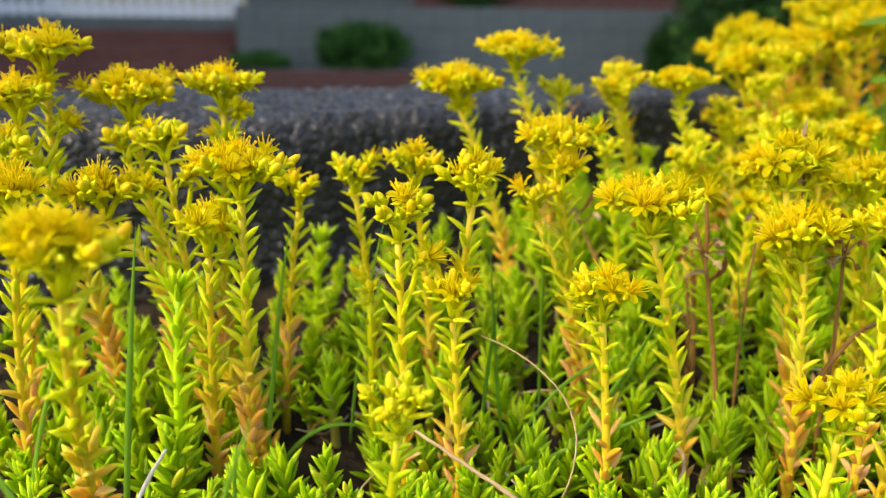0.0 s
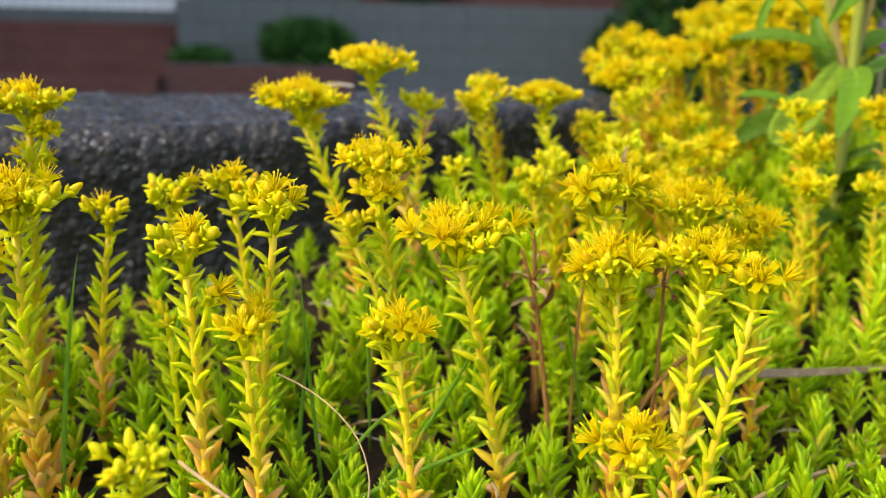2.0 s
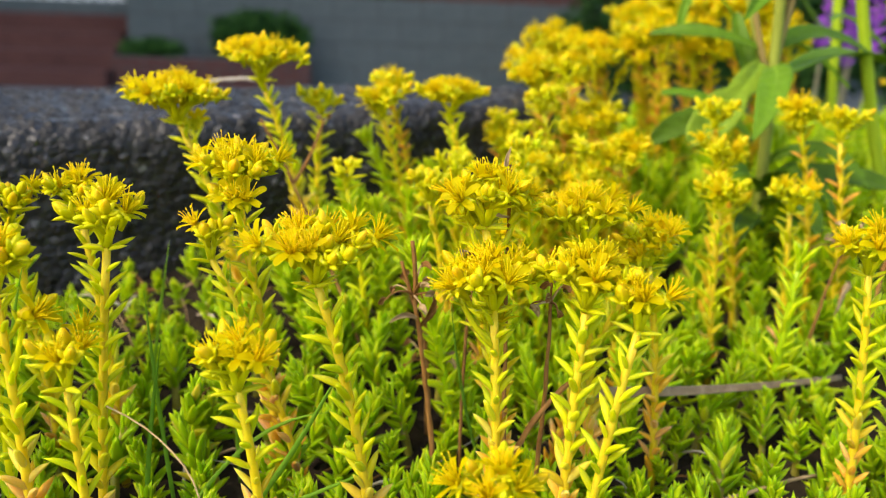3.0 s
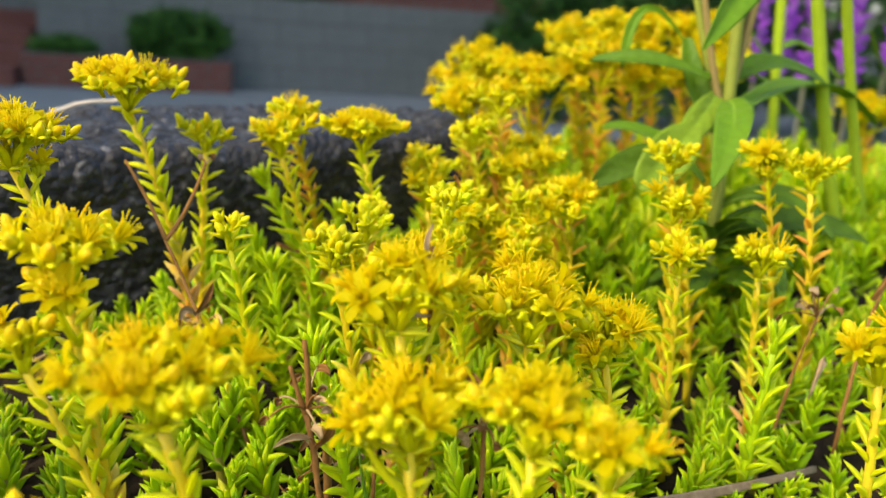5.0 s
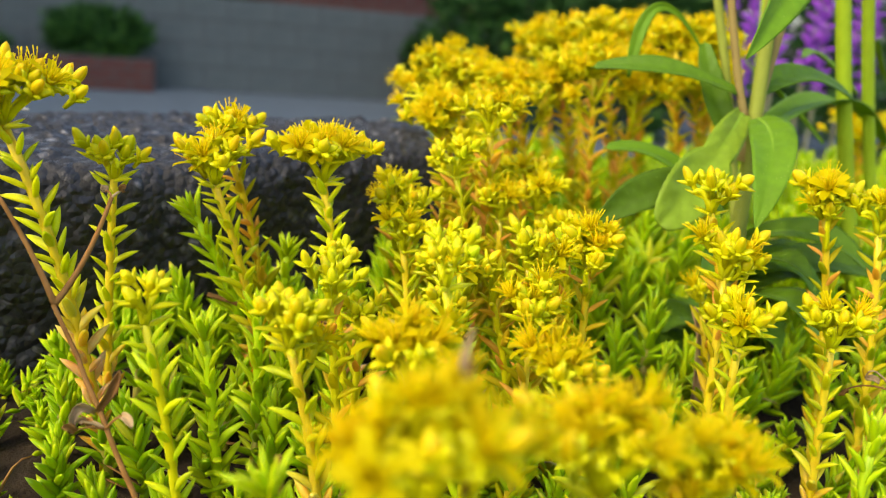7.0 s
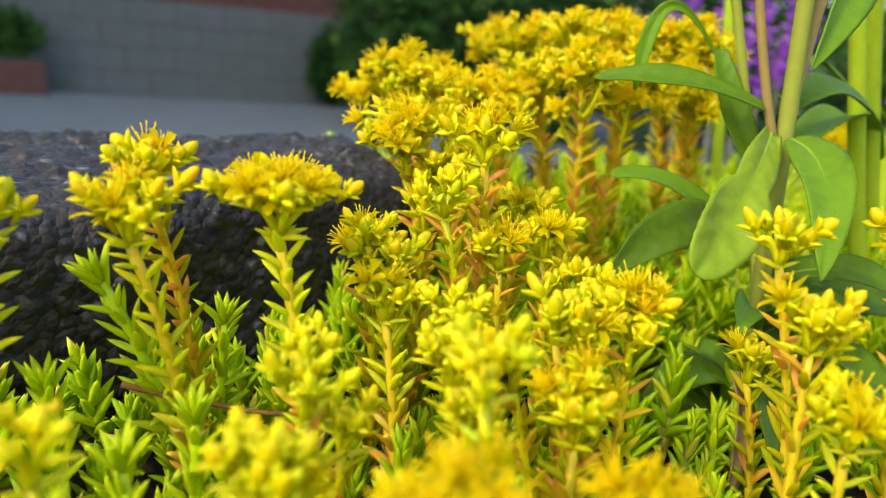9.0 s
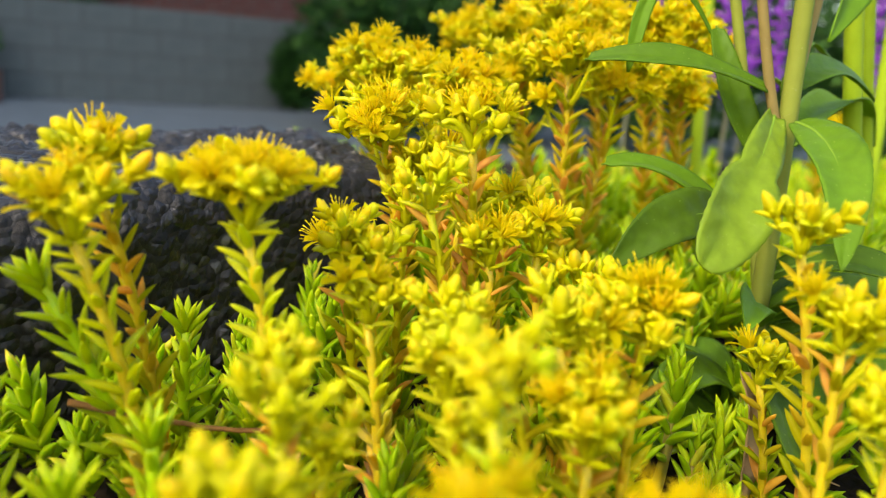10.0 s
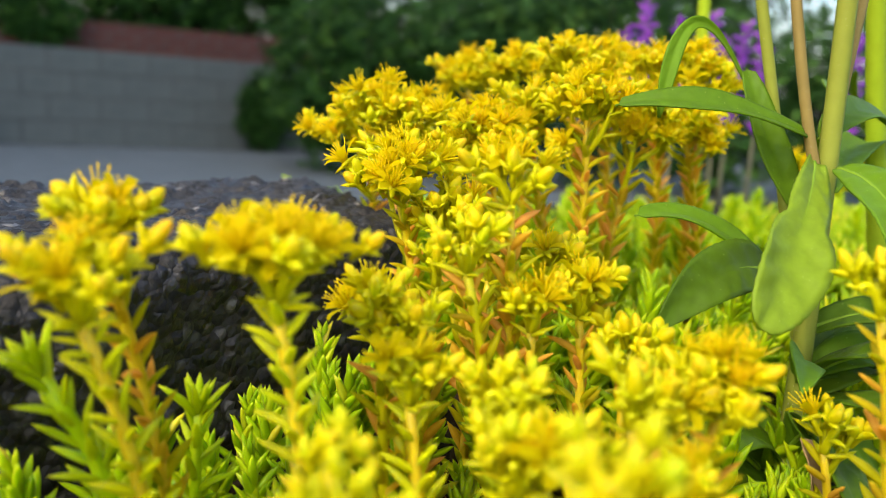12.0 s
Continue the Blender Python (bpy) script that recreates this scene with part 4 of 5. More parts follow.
grass_blade((-0.082, 0.185, 0.012), (-0.078, 0.186, 0.06), (-0.072, 0.186, 0.104), 0.0022, 10)
grass_blade((-0.054, 0.118, 0.012), (-0.045, 0.12, 0.06), (-0.034, 0.122, 0.088), 0.0022, 11)
grass_blade((-0.060, 0.120, 0.030), (-0.072, 0.125, 0.07), (-0.086, 0.13, 0.082), 0.0018, 12)
grass_blade((-0.045, 0.17, 0.010), (-0.052, 0.168, 0.03), (-0.048, 0.172, 0.06), 0.0016, 13)
grass_blade((-0.114, 0.20, 0.010), (-0.108, 0.2, 0.045), (-0.10, 0.202, 0.066), 0.0018, 14)
grass_blade((0.000, 0.30, 0.018), (0.004, 0.3, 0.05), (0.010, 0.30, 0.082), 0.0014, 15)
grass_blade((0.110, 0.262, 0.014), (0.100, 0.258, 0.04), (0.096, 0.258, 0.076), 0.0014, 16)


# ---- withered stalks and scraps ----
def dry_stalk(name, label, pts, r0, r1, mat, knots=()):
    ob = tagged(empty(name, *pts[0]), label, "dry stem")
    o = Vector(pts[0])
    line = curve_points(Vector(pts[0]), Vector(pts[1]), Vector(pts[2]), 14)
    r = random.Random(len(label) + int(pts[2][0] * 900))
    line = [p + Vector((r.uniform(-1, 1), r.uniform(-1, 1), r.uniform(-1, 1))) * r0 * 0.35 for p in line]
    v, f = tube([p - o for p in line], [(r0 + (r1 - r0) * i / 13) * r.uniform(0.88, 1.12) for i in range(14)], 7)
    part("stalk", mesh_of("stalk", v, f, [mat]), ob)
    for k, (base, mid, tip, w) in enumerate(knots):
        v, f, _ = blade(base, mid, tip, w * 0.42, (0.3, -1, 0.3), lance, 9, 4, 1.6, 0.35, 0.0003, k)
        part("withered_leaf", mesh_of("withered_leaf", [p - o for p in v], f, [BROWN if k % 2 else DRY]), ob)
    return ob


def dry_twig(ob, pts, r0, r1, mat):
    o = ob.location
    line = curve_points(Vector(pts[0]), Vector(pts[1]), Vector(pts[2]), 9)
    v, f = tube([p - o for p in line], [r0 + (r1 - r0) * i / 8 for i in range(9)], 6)
    part("twig", mesh_of("twig", v, f, [mat]), ob)


# flat straw lying over the carpet
straw = tagged(empty("straw", 0.1415, 0.258, 0.0455), "flat weathered grey brown straw lying across the rosettes", "straw")
v, f, _ = blade((0.1415, 0.258, 0.0455), (0.187, 0.272, 0.037), (0.250, 0.297, 0.0300), 0.0036, (0, -0.9, 0.45), lambda t: 0.75 + 0.25 * math.sin(2 + t * 2), 16, 4, 0.12, 0.0, 0.0012, 3)
part("stalk", mesh_of("stalk", [p - straw.location for p in v], f, [STRAW]), straw)
# forked withered stem before the kerb
fork = dry_stalk("withered_stem", "withered brown forked stem with curled dry leaves", ((0.078, 0.315, 0.020), (0.064, 0.325, 0.06), (0.047, 0.352, 0.090)), 0.0007, 0.0005, BROWN,
                 (((0.057, 0.331, 0.073), (0.052, 0.328, 0.079), (0.053, 0.327, 0.070), 0.004), ((0.0575, 0.330, 0.074), (0.061, 0.329, 0.08), (0.062, 0.33, 0.083), 0.004)))
dry_twig(fork, ((0.047, 0.352, 0.090), (0.042, 0.36, 0.100), (0.0345, 0.362, 0.113)), 0.0008, 0.0005, BROWN)
dry_twig(fork, ((0.047, 0.352, 0.090), (0.053, 0.362, 0.096), (0.0585, 0.365, 0.112)), 0.0008, 0.0005, BROWN)
# twin brown spike with curls
twin = dry_stalk("withered_stem", "broken brown dry stem with shrivelled curls", ((0.092, 0.250, 0.018), (0.090, 0.256, 0.05), (0.0855, 0.259, 0.076)), 0.0009, 0.0007, BROWN,
                 (((0.0865, 0.258, 0.070), (0.082, 0.256, 0.074), (0.078, 0.255, 0.070), 0.003), ((0.087, 0.258, 0.068), (0.091, 0.256, 0.074), (0.0905, 0.255, 0.078), 0.004)))
dry_twig(twin, ((0.0855, 0.259, 0.074), (0.083, 0.259, 0.082), (0.0815, 0.260, 0.087)), 0.0007, 0.0005, BROWN)
dry_twig(twin, ((0.0857, 0.259, 0.074), (0.0858, 0.259, 0.085), (0.0845, 0.260, 0.093)), 0.0008, 0.0006, BROWN)
dry_stalk("withered_stem", "short brown dry stem stub between rosettes", ((0.094, 0.283, 0.020), (0.092, 0.286, 0.06), (0.0905, 0.290, 0.083)), 0.0011, 0.0007, BROWN,
          (((0.094, 0.284, 0.040), (0.100, 0.28, 0.052), (0.1015, 0.279, 0.044), 0.004),))
dry_stalk("withered_stem", "thin brown stem with shrivelled dark flower scraps", ((0.110, 0.232, 0.016), (0.108, 0.24, 0.07), (0.1095, 0.250, 0.117)), 0.0007, 0.0005, BROWN,
          (((0.1095, 0.250, 0.113), (0.106, 0.248, 0.117), (0.1095, 0.250, 0.122), 0.0022), ((0.110, 0.236, 0.094), (0.114, 0.232, 0.098), (0.117, 0.231, 0.094), 0.004),
           ((0.109, 0.245, 0.104), (0.103, 0.243, 0.104), (0.101, 0.243, 0.110), 0.002)))
dry_stalk("withered_stem", "knotted brown stem bending out of the rosettes", ((0.104, 0.226, 0.020), (0.109, 0.226, 0.055), (0.128, 0.230, 0.064)), 0.0011, 0.0006, BROWN)
dry_stalk("withered_stem", "dry bent reddish stem beside the leafy herb", ((0.262, 0.305, 0.030), (0.266, 0.31, 0.08), (0.285, 0.32, 0.094)), 0.0008, 0.0005, BROWN,
          (((0.255, 0.31, 0.060), (0.250, 0.305, 0.07), (0.246, 0.302, 0.052), 0.004), ((0.27, 0.312, 0.082), (0.278, 0.31, 0.10), (0.284, 0.318, 0.108), 0.006)))
dry_stalk("withered_stem", "dark dry runner lying on the soil before the kerb", ((0.082, 0.405, 0.074), (0.10, 0.40, 0.068), (0.125, 0.396, 0.066)), 0.0007, 0.0005, BROWN)
# pale hair-like dry grass
dry_stalk("dry_grass", "pale dry curved grass stem over the rosettes", ((0.030, 0.190, 0.030), (0.044, 0.196, 0.058), (0.010, 0.215, 0.066)), 0.00024, 0.0002, DRY)
dry_stalk("dry_grass", "thin straw coloured grass stem lying on the soil", ((0.028, 0.176, 0.030), (0.006, 0.19, 0.040), (-0.014, 0.202, 0.048)), 0.0007, 0.0005, DRY)
dry_stalk("dry_grass", "pale bleached grass stem near the soil", ((-0.072, 0.150, 0.026), (-0.070, 0.16, 0.05), (-0.064, 0.17, 0.056)), 0.0006, 0.0004, PALE)
dry_stalk("dry_grass", "pale bleached grass stem near the soil", ((-0.086, 0.150, 0.030), (-0.078, 0.155, 0.044), (-0.062, 0.16, 0.034)), 0.0006, 0.0004, PALE)
dry_stalk("dry_grass", "straw coloured stem half hidden by rosettes", ((0.060, 0.20, 0.020), (0.072, 0.21, 0.030), (0.069, 0.221, 0.028)), 0.0008, 0.0006, DRY)
dry_stalk("dry_grass", "thin grey straw lying between rosettes", ((0.140, 0.215, 0.022), (0.17, 0.23, 0.026), (0.214, 0.248, 0.020)), 0.0008, 0.0006, DRY)
dry_stalk("dry_grass", "bleached dry grass blade lying on the kerb", ((-0.010, 0.47, 0.112), (0.005, 0.48, 0.119), (0.024, 0.478, 0.117)), 0.0011, 0.0006, PALE)
scrap = tagged(empty("dry_leaf", 0.236, 0.375, 0.040), "pale translucent dry leaf standing between the stems", "dry leaf")
v, f, _ = blade((0.236, 0.375, 0.040), (0.238, 0.374, 0.07), (0.230, 0.376, 0.078), 0.006, (0.1, -1, 0.2), lance, 12, 4, 0.5, 0.1, 0.0003, 4)
part("blade", mesh_of("blade", [p - scrap.location for p in v], f, [DRY]), scrap)


def withered_umbel(ob, at, count, reach, seed):
    """Thin curling stalks of a dried head, each ending in a shrivelled scrap."""
    r = random.Random(seed)
    o = ob.location
    for k in range(count):
        d = Vector((r.uniform(-1, 1), r.uniform(-1, 1), r.uniform(-0.25, 0.9))).normalized()
        a = Vector(at)
        e = a + d * reach * r.uniform(0.6, 1.1)
        dry_twig(ob, (a, a + d * reach * 0.6 + Vector((0, 0, reach * r.uniform(0.1, 0.5))), e), 0.00034, 0.00022, BROWN if k % 3 else DRY)
        q = e + Vector((r.uniform(-1, 1), r.uniform(-1, 1), r.uniform(-1, 0.6))) * 0.003
        v, f, _ = blade(e, e.lerp(q, 0.5) + Vector((0, 0, 0.0012)), q, 0.0016, (0.3, -1, 0.3), lance, 7, 4, 1.2, 0.3, 0.0002, seed + k)
        part("withered_leaf", mesh_of("withered_leaf", [p - o for p in v], f, [(BROWN, DRY)[k % 2]]), ob)


withered_umbel(twin, (0.0852, 0.259, 0.077), 8, 0.009, 5)
withered_umbel(fork, (0.0585, 0.365, 0.112), 2, 0.004, 6)
withered_umbel(fork, (0.059, 0.329, 0.070), 4, 0.006, 8)
scraps = dry_stalk("withered_stem", "withered brown stalk with a dried flower head", ((0.118, 0.236, 0.014), (0.121, 0.236, 0.06), (0.120, 0.238, 0.083)), 0.0008, 0.0005, BROWN)
withered_umbel(scraps, (0.120, 0.238, 0.082), 7, 0.009, 7)
thin_one = dry_stalk("withered_stem", "thin reddish dry stalk standing among the flowers", ((0.1015, 0.262, 0.016), (0.1005, 0.262, 0.06), (0.1035, 0.262, 0.088)), 0.0006, 0.0004, BROWN)
withered_umbel(thin_one, (0.1035, 0.262, 0.087), 4, 0.006, 9)
tuft = dry_stalk("withered_stem", "dry curled stems at the foot of the herb", ((0.246, 0.318, 0.026), (0.250, 0.316, 0.06), (0.256, 0.318, 0.074)), 0.0007, 0.0004, BROWN)
withered_umbel(tuft, (0.256, 0.318, 0.074), 8, 0.012, 12)
stub = dry_stalk("withered_stem", "short withered stem with curled pale leaves", ((0.0945, 0.292, 0.014), (0.0945, 0.294, 0.040), (0.0925, 0.297, 0.058)), 0.0009, 0.0006, BROWN)
withered_umbel(stub, (0.094, 0.295, 0.040), 6, 0.010, 13)

# fine dead twigs and leaf crumbs on the soil
lr = random.Random(19)
litter = []
for _ in range(420):
    x, y = lr.uniform(-0.14, 0.32), lr.uniform(0.10, 0.42)
    if x < 0.19 and y > kerb_front(x) - 0.004:
        continue
    a = Vector((x, y, ground_at(x, y) + lr.uniform(0.0, 0.006)))
    turn, reach = lr.uniform(0, 6.28), lr.uniform(0.006, 0.026)
    e = a + Vector((math.cos(turn) * reach, math.sin(turn) * reach, lr.uniform(-0.001, 0.012)))
    mid = a.lerp(e, 0.5) + Vector((lr.uniform(-0.004, 0.004), lr.uniform(-0.004, 0.004), lr.uniform(0.0, 0.006)))
    w = lr.uniform(0.00022, 0.0006)
    litter.append((*tube(curve_points(a, mid, e, 5), [w, w, w * 0.9, w * 0.8, w * 0.5], 4), lr.choice((0, 0, 1, 2))))
v, f, idx = join(litter)
tagged(new("dry_litter", mesh_of("dry_litter", v, f, [BROWN, DRY, PALE], idx)), "fine dead brown twigs and straw on the soil", "litter", kind="stuff")


# ---- low rosettes that carpet the bed ----
def rosette_pieces(seed):
    """Leaf poses and the stalk of one short shoot, 0.03 tall."""
    r = random.Random(seed)
    h = r.uniform(0.024, 0.032)
    lean = Vector((r.uniform(-0.006, 0.006), r.uniform(-0.006, 0.006), h))
    pts = curve_points(Vector((0, 0, 0)), Vector((0, 0, h * 0.5)), lean, 5)
    poses = []
    turn = r.uniform(0, 6.28)
    n = r.randint(22, 28)
    for i in range(n):
        t = (i / (n - 1)) ** 0.8
        turn += 2.39996 + r.uniform(-0.2, 0.2)
        k = min(3, int((0.38 + 0.62 * t) * 4))
        p = pts[k].lerp(pts[k + 1], (0.38 + 0.62 * t) * 4 - k)
        axis = (pts[k + 1] - pts[k]).normalized()
        side = axis.cross(Vector((math.cos(turn), math.sin(turn), 0.01))).normalized()
        tilt = radians(58 - 50 * t ** 0.8 + r.uniform(-8, 8))
        d = axis * math.cos(tilt) + side * math.sin(tilt)
        s = 0.0100 * (1.0 - 0.34 * t ** 3) * r.uniform(0.85, 1.12)
        poses.append((r.randrange(4), basis(d, axis, p, (s * 1.12, s * 1.12, s))))
    v, f = tube(pts, [0.0015, 0.0014, 0.0013, 0.0012, 0.001], 6)
    return v, f, poses


ROSETTES = [rosette_pieces(100 + i) for i in range(9)]
ROSETTE_STALKS = [mesh_of("stalk", v, f, [STALK]) for v, f, p in ROSETTES]
ROSETTE_CROWNS = []
for v, f, poses in ROSETTES:
    vs, fs, idx = join([([m @ Vector(q) for q in LEAF_SHAPES[k][0]], LEAF_SHAPES[k][1], 0) for k, m in poses])
    ROSETTE_CROWNS.append((vs, fs, mesh_of("leaf_crown", vs, fs, [CROWD])))


def scatter(x0, x1, y0, y1, gap, r):
    """Even but irregular places, no two nearer than the gap."""
    cell, taken, out = gap, {}, []
    tries = int((x1 - x0) * (y1 - y0) / gap ** 2 * 9)
    for _ in range(tries):
        x, y = r.uniform(x0, x1), r.uniform(y0, y1)
        i, j = int(x // cell), int(y // cell)
        if any((a - x) ** 2 + (b - y) ** 2 < gap * gap for di in (-1, 0, 1) for dj in (-1, 0, 1) for a, b in taken.get((i + di, j + dj), ())):
            continue
        taken.setdefault((i, j), []).append((x, y))
        out.append((x, y))
    return out


def bed_holds(x, y):
    if x < 0.20 and y > kerb_front(x) - 0.006:
        return False
    if 0.185 < x < 0.40 and 0.30 < y < 0.43 and noise.noise((x * 70, y * 70, 2.2)) > 0.18:
        return False
    if x < -0.040 and y < 0.20 and noise.noise((x * 24, y * 24, 5.3)) < 0.30:
        return False
    return noise.noise((x * 13, y * 13, 9.1)) > (-0.42 if y < 0.26 and x < 0.09 else -0.80)


rr = random.Random(5)
spots = [(x, y) for x, y in scatter(-0.5, 0.85, 0.03, 0.68, 0.0098, rr) if bed_holds(x, y)]
near = [s for s in spots if -0.10 < s[0] < 0.24 and 0.15 < s[1] < 0.40]
rr.shuffle(near)
near_set = set(near[:12])
mid_set = set(near[12:270])
crowd_v, crowd_f, stalk_v, stalk_f = [], [], [], []
for x, y in spots:
    k = rr.randrange(9)
    s = rr.uniform(0.80, 1.18) * (1.0 + 2.2 * max(0, min(y, 0.46) - 0.34) * (x > 0.2))
    if x < 0.04 and kerb_front(x) - y < 0.085:
        s *= 0.66
    g = ground_at(x, y) - 0.006
    if 0.02 < x < 0.18 and kerb_front(x) - y < 0.045:
        s *= 1.0 + 0.05 * (1 - (kerb_front(x) - y) / 0.045)
    if 0.135 < x < 0.26 and -0.03 < y - (0.258 + 0.36 * (x - 0.1415)) < 0.003:
        s *= 0.80
    m = pose(x, y, g, rr.uniform(-9, 9), rr.uniform(-9, 9), rr.uniform(0, 360)) @ Matrix.Diagonal((s, s, s, 1))
    tone = mix3(mix3((0.35, 0.53, 0.004), (0.48, 0.64, 0.006), rr.random()), (0.54, 0.68, 0.008), rr.random() ** 3)
    if (x, y) in near_set:
        ob = tagged(empty("stonecrop_rosette", x, y, g), "low rosette of plump lime green pointed leaves in the bed", "succulent plant", "low stonecrop rosettes")
        ob.matrix_basis = m
        part("stalk", ROSETTE_STALKS[k], ob, colour=(0.45, 0.40, 0.08))
        for q, lm in ROSETTES[k][2]:
            part("leaf", LEAVES[q], ob, lm, colour=mix3(tone, (0.44, 0.65, 0.008), rr.uniform(0, 0.4)))
    elif (x, y) in mid_set:
        ob = tagged(empty("stonecrop_rosette", x, y, g), "low rosette of plump lime green pointed leaves in the bed", "succulent plant", "low stonecrop rosettes")
        ob.matrix_basis = m
        part("stalk", ROSETTE_STALKS[k], ob, colour=(0.45, 0.40, 0.08))
        part("leaf_crown", ROSETTE_CROWNS[k][2], ob)
    else:
        o = len(crowd_v)
        crowd_v += [m @ q for q in ROSETTE_CROWNS[k][0]]
        crowd_f += [tuple(i + o for i in q) for q in ROSETTE_CROWNS[k][1]]
tagged(new("stonecrop_carpet", mesh_of("stonecrop_carpet", crowd_v, crowd_f, [CROWD])), "dense carpet of lime green stonecrop rosettes covering the soil", "ground cover", kind="stuff")


# ---- far side of the road ----
def box_piece(x0, x1, y0, y1, z0, z1, k=0):
    v = [(x, y, z) for z in (z0, z1) for y in (y0, y1) for x in (x0, x1)]
    return v, [(0, 2, 3, 1), (4, 5, 7, 6), (0, 1, 5, 4), (2, 6, 7, 3), (0, 4, 6, 2), (1, 3, 7, 5)], k


def box_ob(name, x0, x1, y0, y1, z0, z1, mat, bevel=0.0, parent=None):
    v, f, k = box_piece(x0, x1, y0, y1, z0, z1)
    bm = bmesh.new()
    vs = [bm.verts.new(p) for p in v]
    for q in f:
        bm.faces.new([vs[i] for i in q])
    if bevel:
        bmesh.ops.bevel(bm, geom=bm.edges[:], offset=bevel, segments=2, affect="EDGES")
    me = bpy.data.meshes.new(name)
    bm.to_mesh(me)
    bm.free()
    me.materials.append(mat)
    ob = new(name, me)
    if parent:
        ob.parent = parent
    return ob


def coursed_wall(name, x0, x1, y, z0, z1, bw, bh, mats, label, depth=0.3):
    """Blocks in running bond, proud of the mortar core."""
    core = tagged(box_ob(name, x0, x1, y + 0.007, y + depth, z0, z1, mats[1]), label, "wall", kind="structure")
    shared = {}
    rows = int(round((z1 - z0) / bh))
    for j in range(rows):
        x = x0 - (bw / 2 if j % 2 else 0)
        while x < x1 - 0.02:
            a, b = max(x0, x) + 0.006, min(x1, x + bw) - 0.006
            if b - a > 0.03:
                key = round(b - a, 3)
                if key not in shared:
                    bm = bmesh.new()
                    vv, ff, _ = box_piece(0, b - a, 0, 0.05, 0.005, bh - 0.006)
                    vs = [bm.verts.new(p) for p in vv]
                    for q in ff:
                        bm.faces.new([vs[i] for i in q])
                    bmesh.ops.bevel(bm, geom=bm.edges[:], offset=0.004, segments=1, affect="EDGES")
                    me = bpy.data.meshes.new("block")
                    bm.to_mesh(me)
                    bm.free()
                    me.materials.append(mats[0])
                    shared[key] = me
                part("block", shared[key], core, pose(a, y - 0.004 * ((j * 7 + int(x * 10)) % 3) / 3, z0 + j * bh))
            x += bw
    return core


def leaf_bush(name, label, x, y, z, rx, ry, rz, count, leaf, r, category="bush"):
    """A shrub: branching twigs and many single leaves with an uneven outline."""
    ob = tagged(empty(name, x, y, z), label, category)
    pieces = []
    for k in range(7):
        a = r.uniform(0, 6.28)
        e = Vector((math.cos(a) * rx * 0.7, math.sin(a) * ry * 0.7, rz * r.uniform(0.9, 1.7)))
        pts = curve_points(Vector((0, 0, 0)), Vector((0, 0, rz * 0.6)), e, 5)
        v, f = tube(pts, [0.02 * rz + 0.004, 0.015 * rz + 0.004, 0.012 * rz, 0.008 * rz, 0.004 * rz], 5)
        pieces.append((v, f, 0))
    v, f, idx = join(pieces)
    part("twig", mesh_of("twig", v, f, [BARK]), ob)
    verts, faces = [], []
    for _ in range(count):
        while True:
            p = Vector((r.uniform(-1, 1), r.uniform(-1, 1), r.uniform(-1, 1)))
            if 0.35 < p.length < 1.0 + 0.25 * noise.noise(p * 2.1 + Vector((x, y, 0))):
                break
        p = Vector((p.x * rx, p.y * ry, (p.z + 1.0) * rz))
        d = Vector((r.uniform(-1, 1), r.uniform(-1, 1), r.uniform(-0.6, 0.9))).normalized()
        s = d.orthogonal().normalized() * leaf * 0.36
        o = len(verts)
        up = d.cross(s).normalized() * leaf * 0.12
        verts += [p, p + d * leaf * 0.5 + s + up, p + d * leaf, p + d * leaf * 0.5 - s + up]
        faces += [(o, o + 1, o + 2), (o, o + 2, o + 3)]
    part("foliage", mesh_of("foliage", verts, faces, [BUSH], smooth=False), ob)
    return ob


br = random.Random(41)
coursed_wall("wall_block", -1.72, 3.0, WALL_Y, ROAD_Z, 0.18, 0.40, 0.2, (BLOCK, MORTAR), "long grey concrete block retaining wall across the road")
coursed_wall("wall_block_upper", -1.72, -0.1, WALL_Y + 0.5, 0.0, 1.4, 0.40, 0.2, (BLOCK, MORTAR), "grey concrete block wall of a raised terrace")
coursed_wall("wall_brick", -0.1, 2.9, WALL_Y + 0.32, 0.0, 0.42, 0.24, 0.085, (BRICK, MORTAR), "low red brick course above the block wall")
coursed_wall("planter_brick", -1.75, -0.12, WALL_Y - 0.45, ROAD_Z, -0.36, 0.24, 0.085, (BRICK, MORTAR), "low red brick planter edge at the foot of the wall")
# brick stair
stair = tagged(empty("brick_stair", -3.6, WALL_Y - 0.6, ROAD_Z), "wide red brick stair with four steps", "stair", kind="structure")
for k in range(4):
    box_ob("step", -2.2, 1.82, k * 0.32, k * 0.32 + 0.4, 0.0 if k == 0 else 0.14 * k - 0.02, 0.14 * (k + 1), BRICK, 0.01, stair)
tagged(box_ob("wall_low", -6.0, -1.8, WALL_Y + 0.75, WALL_Y + 0.95, ROAD_Z, 0.06, BLOCK, 0.01), "pale rendered base wall under the white fence", "wall", kind="structure")


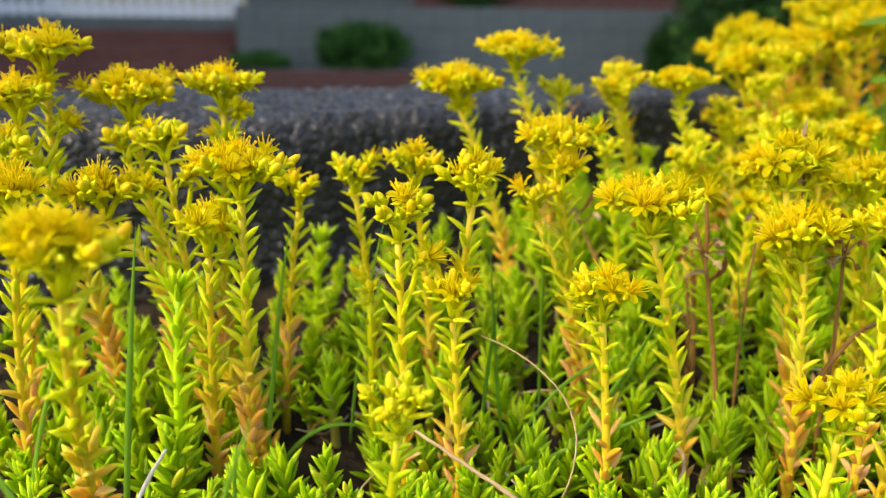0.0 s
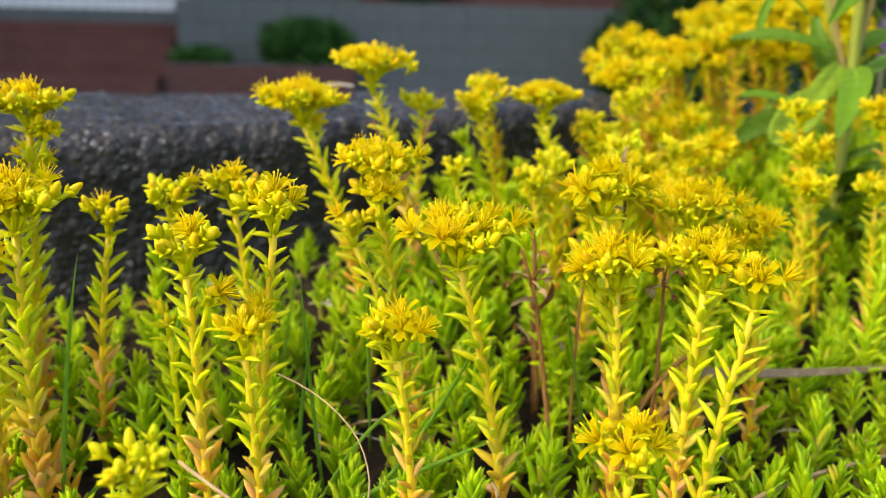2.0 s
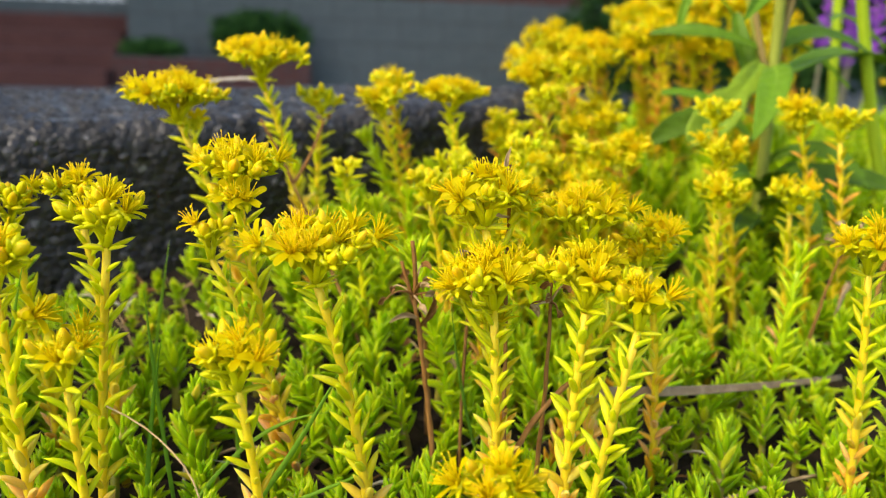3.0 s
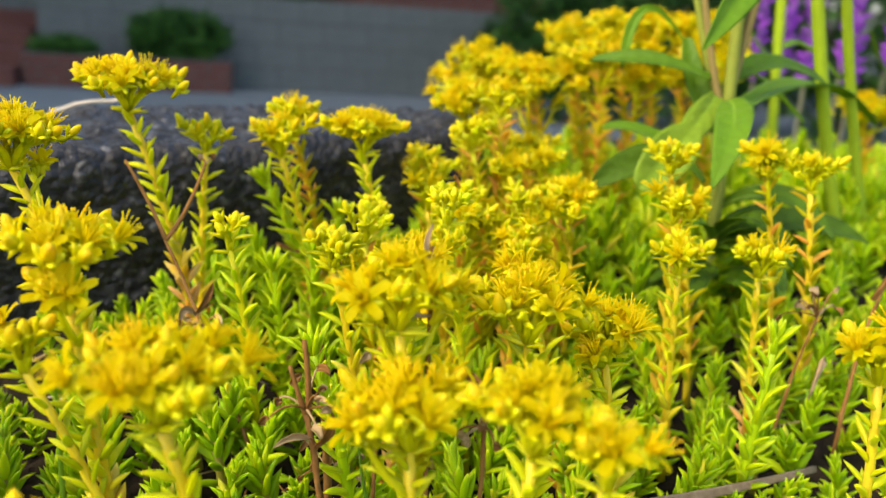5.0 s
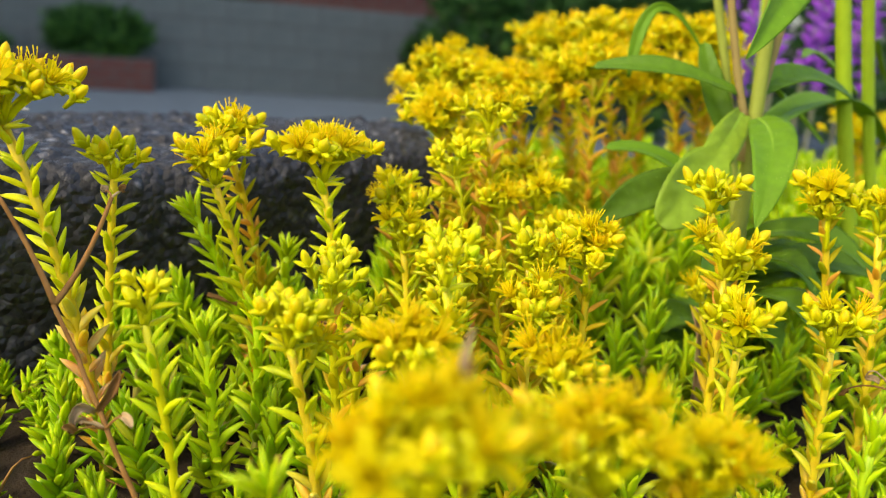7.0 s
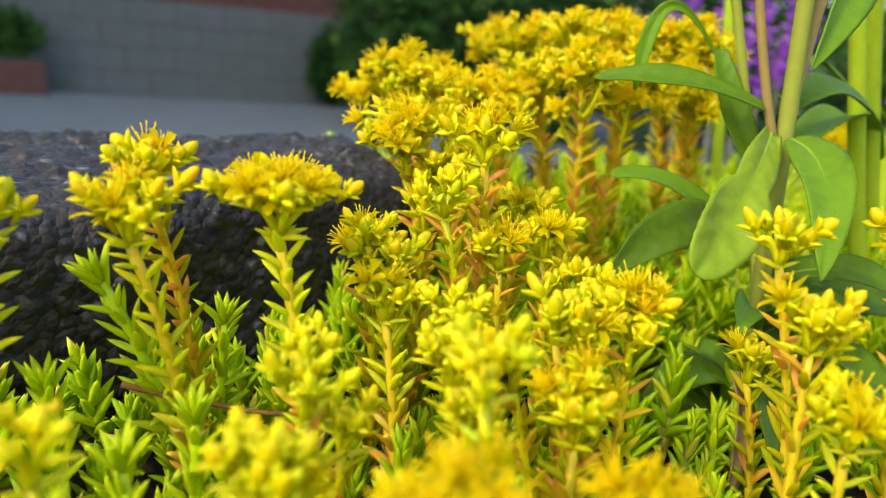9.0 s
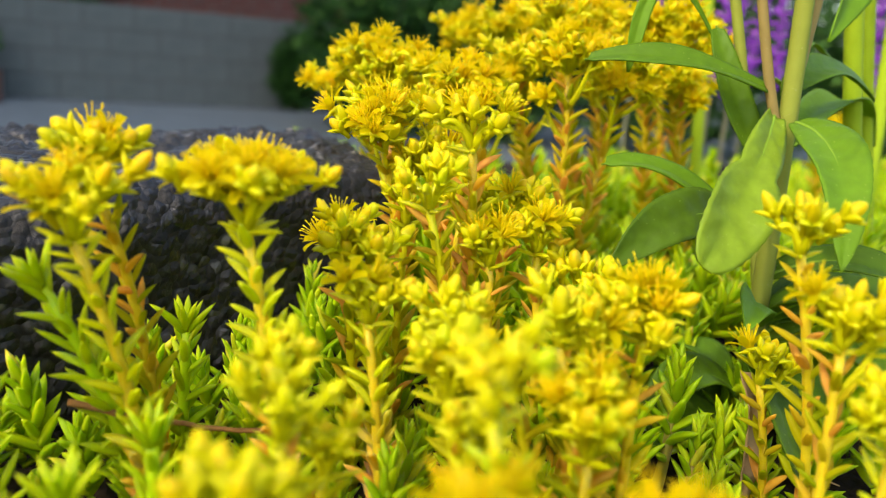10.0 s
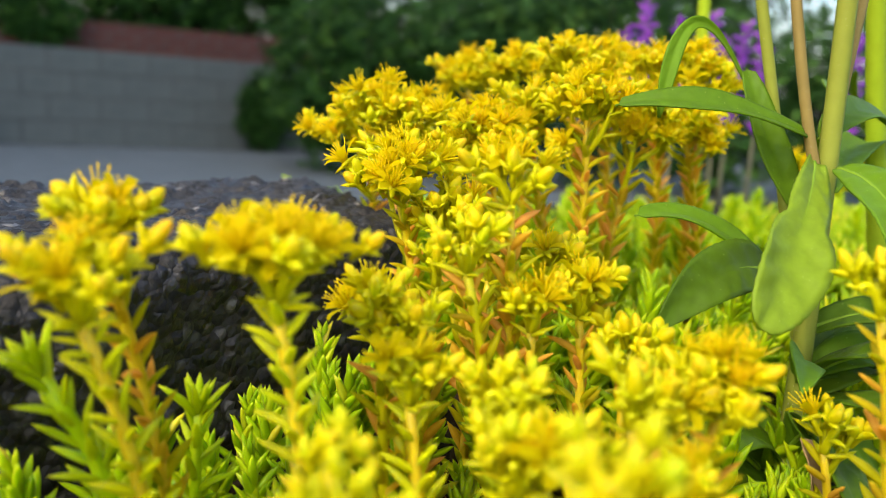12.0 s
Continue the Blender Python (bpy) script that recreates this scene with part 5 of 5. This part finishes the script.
def fence(x0, x1, y, z):
    ob = tagged(empty("white_fence", x0, y, z), "white painted picket fence with closely set bars", "fence")
    for zz in (0.03, 0.72):
        box_ob("rail", 0, x1 - x0, 0, 0.04, zz, zz + 0.07, WHITE, 0.006, ob)
    n = int((x1 - x0) / 0.115)
    bar = None
    for i in range(n):
        if bar is None:
            first = box_ob("picket", 0, 0.06, -0.022, -0.002, 0.0, 0.85, WHITE, 0.004, ob)
            bar = first.data
        else:
            part("picket", bar, ob, pose(i * 0.115, 0, 0))
    for xx in (0.0, (x1 - x0) / 2, x1 - x0 - 0.1):
        box_ob("post", xx, xx + 0.1, 0.042, 0.14, 0.0, 0.95, WHITE, 0.006, ob)
    return ob


fence(-5.6, -1.85, WALL_Y + 0.80, 0.064)
leaf_bush("bush", "dark green leafy bush in the brick planter", -0.55, WALL_Y - 0.28, -0.40, 0.42, 0.16, 0.22, 2600, 0.06, br)
leaf_bush("bush", "small fresh green plant at the planter's edge", -1.45, WALL_Y - 0.28, -0.40, 0.26, 0.13, 0.09, 900, 0.05, br)
leaf_bush("bush", "round clipped dark shrub on top of the wall", 0.42, WALL_Y + 0.16, 0.18, 0.33, 0.14, 0.26, 1800, 0.06, br)
leaf_bush("climber", "dark green creeper climbing the block wall", 2.25, WALL_Y - 0.10, ROAD_Z, 0.24, 0.08, 0.36, 1500, 0.06, br)
for k in range(9):
    leaf_bush("hedge_plant", "dark green garden shrub behind the wall", 1.3 + 0.62 * k, WALL_Y + 1.0 + 0.4 * (k % 3), 0.1 - (0.7 if k > 3 else 0), 0.6, 0.5, 0.75, 2600, 0.09, br)


def tree(x, y, z, h, r):
    ob = tagged(empty("tree", x, y, z), "broad dark green garden tree across the road", "tree", "garden trees")
    pts = curve_points(Vector((0, 0, 0)), Vector((0.1, 0, h * 0.3)), Vector((0.0, 0.1, h * 0.75)), 7)
    pieces = [(*tube(pts, [0.13, 0.12, 0.11, 0.09, 0.07, 0.05, 0.03], 8), 0)]
    for k in range(9):
        a = r.uniform(0, 6.28)
        s = pts[3 + k % 4]
        e = s + Vector((math.cos(a) * h * 0.28, math.sin(a) * h * 0.28, h * 0.2))
        pieces.append((*tube(curve_points(s, (s + e) / 2 + Vector((0, 0, 0.15)), e, 5), [0.05, 0.04, 0.03, 0.02, 0.01], 6), 0))
    v, f, idx = join(pieces)
    part("trunk", mesh_of("trunk", v, f, [BARK]), ob)
    verts, faces = [], []
    clumps = [(Vector((r.uniform(-1, 1) * h * 0.34, r.uniform(-1, 1) * h * 0.34, h * r.uniform(0.38, 1.0))), h * r.uniform(0.10, 0.18)) for _ in range(26)]
    for c, rad in clumps:
        for _ in range(330):
            d = Vector((r.gauss(0, 1), r.gauss(0, 1), r.gauss(0, 0.8)))
            p = c + d.normalized() * rad * r.uniform(0.4, 1.15)
            d = Vector((r.uniform(-1, 1), r.uniform(-1, 1), r.uniform(-1, 0.5))).normalized()
            s = d.orthogonal().normalized() * 0.045
            o = len(verts)
            verts += [p, p + d * 0.07 + s, p + d * 0.14, p + d * 0.07 - s]
            faces.append((o, o + 1, o + 2, o + 3))
    part("crown", mesh_of("crown", verts, faces, [BUSH], smooth=False), ob)


for x, y, h in ((1.4, 10.5, 3.6), (3.6, 10.0, 4.2), (5.6, 9.4, 4.0), (7.8, 9.0, 4.4), (0.2, 12.0, 4.0)):
    tree(x, y, ROAD_Z, h, br)

for k in range(12):
    leaf_bush("hedge_plant", "dark green garden shrub beyond the flower bed", 2.6 + 0.9 * k, 6.6 - 0.42 * k, ROAD_Z, 0.7, 0.6, 0.75 + 0.1 * (k % 3), 2600, 0.10, br)
# plain wall added out of view to the left, only to shade the road
tagged(box_ob("wall_house", -9.4, -9.0, -0.2, 22.0, ROAD_Z, 20.0, BLOCK, 0.02), "plain tall unseen wall added to shade the road", "wall", kind="structure")
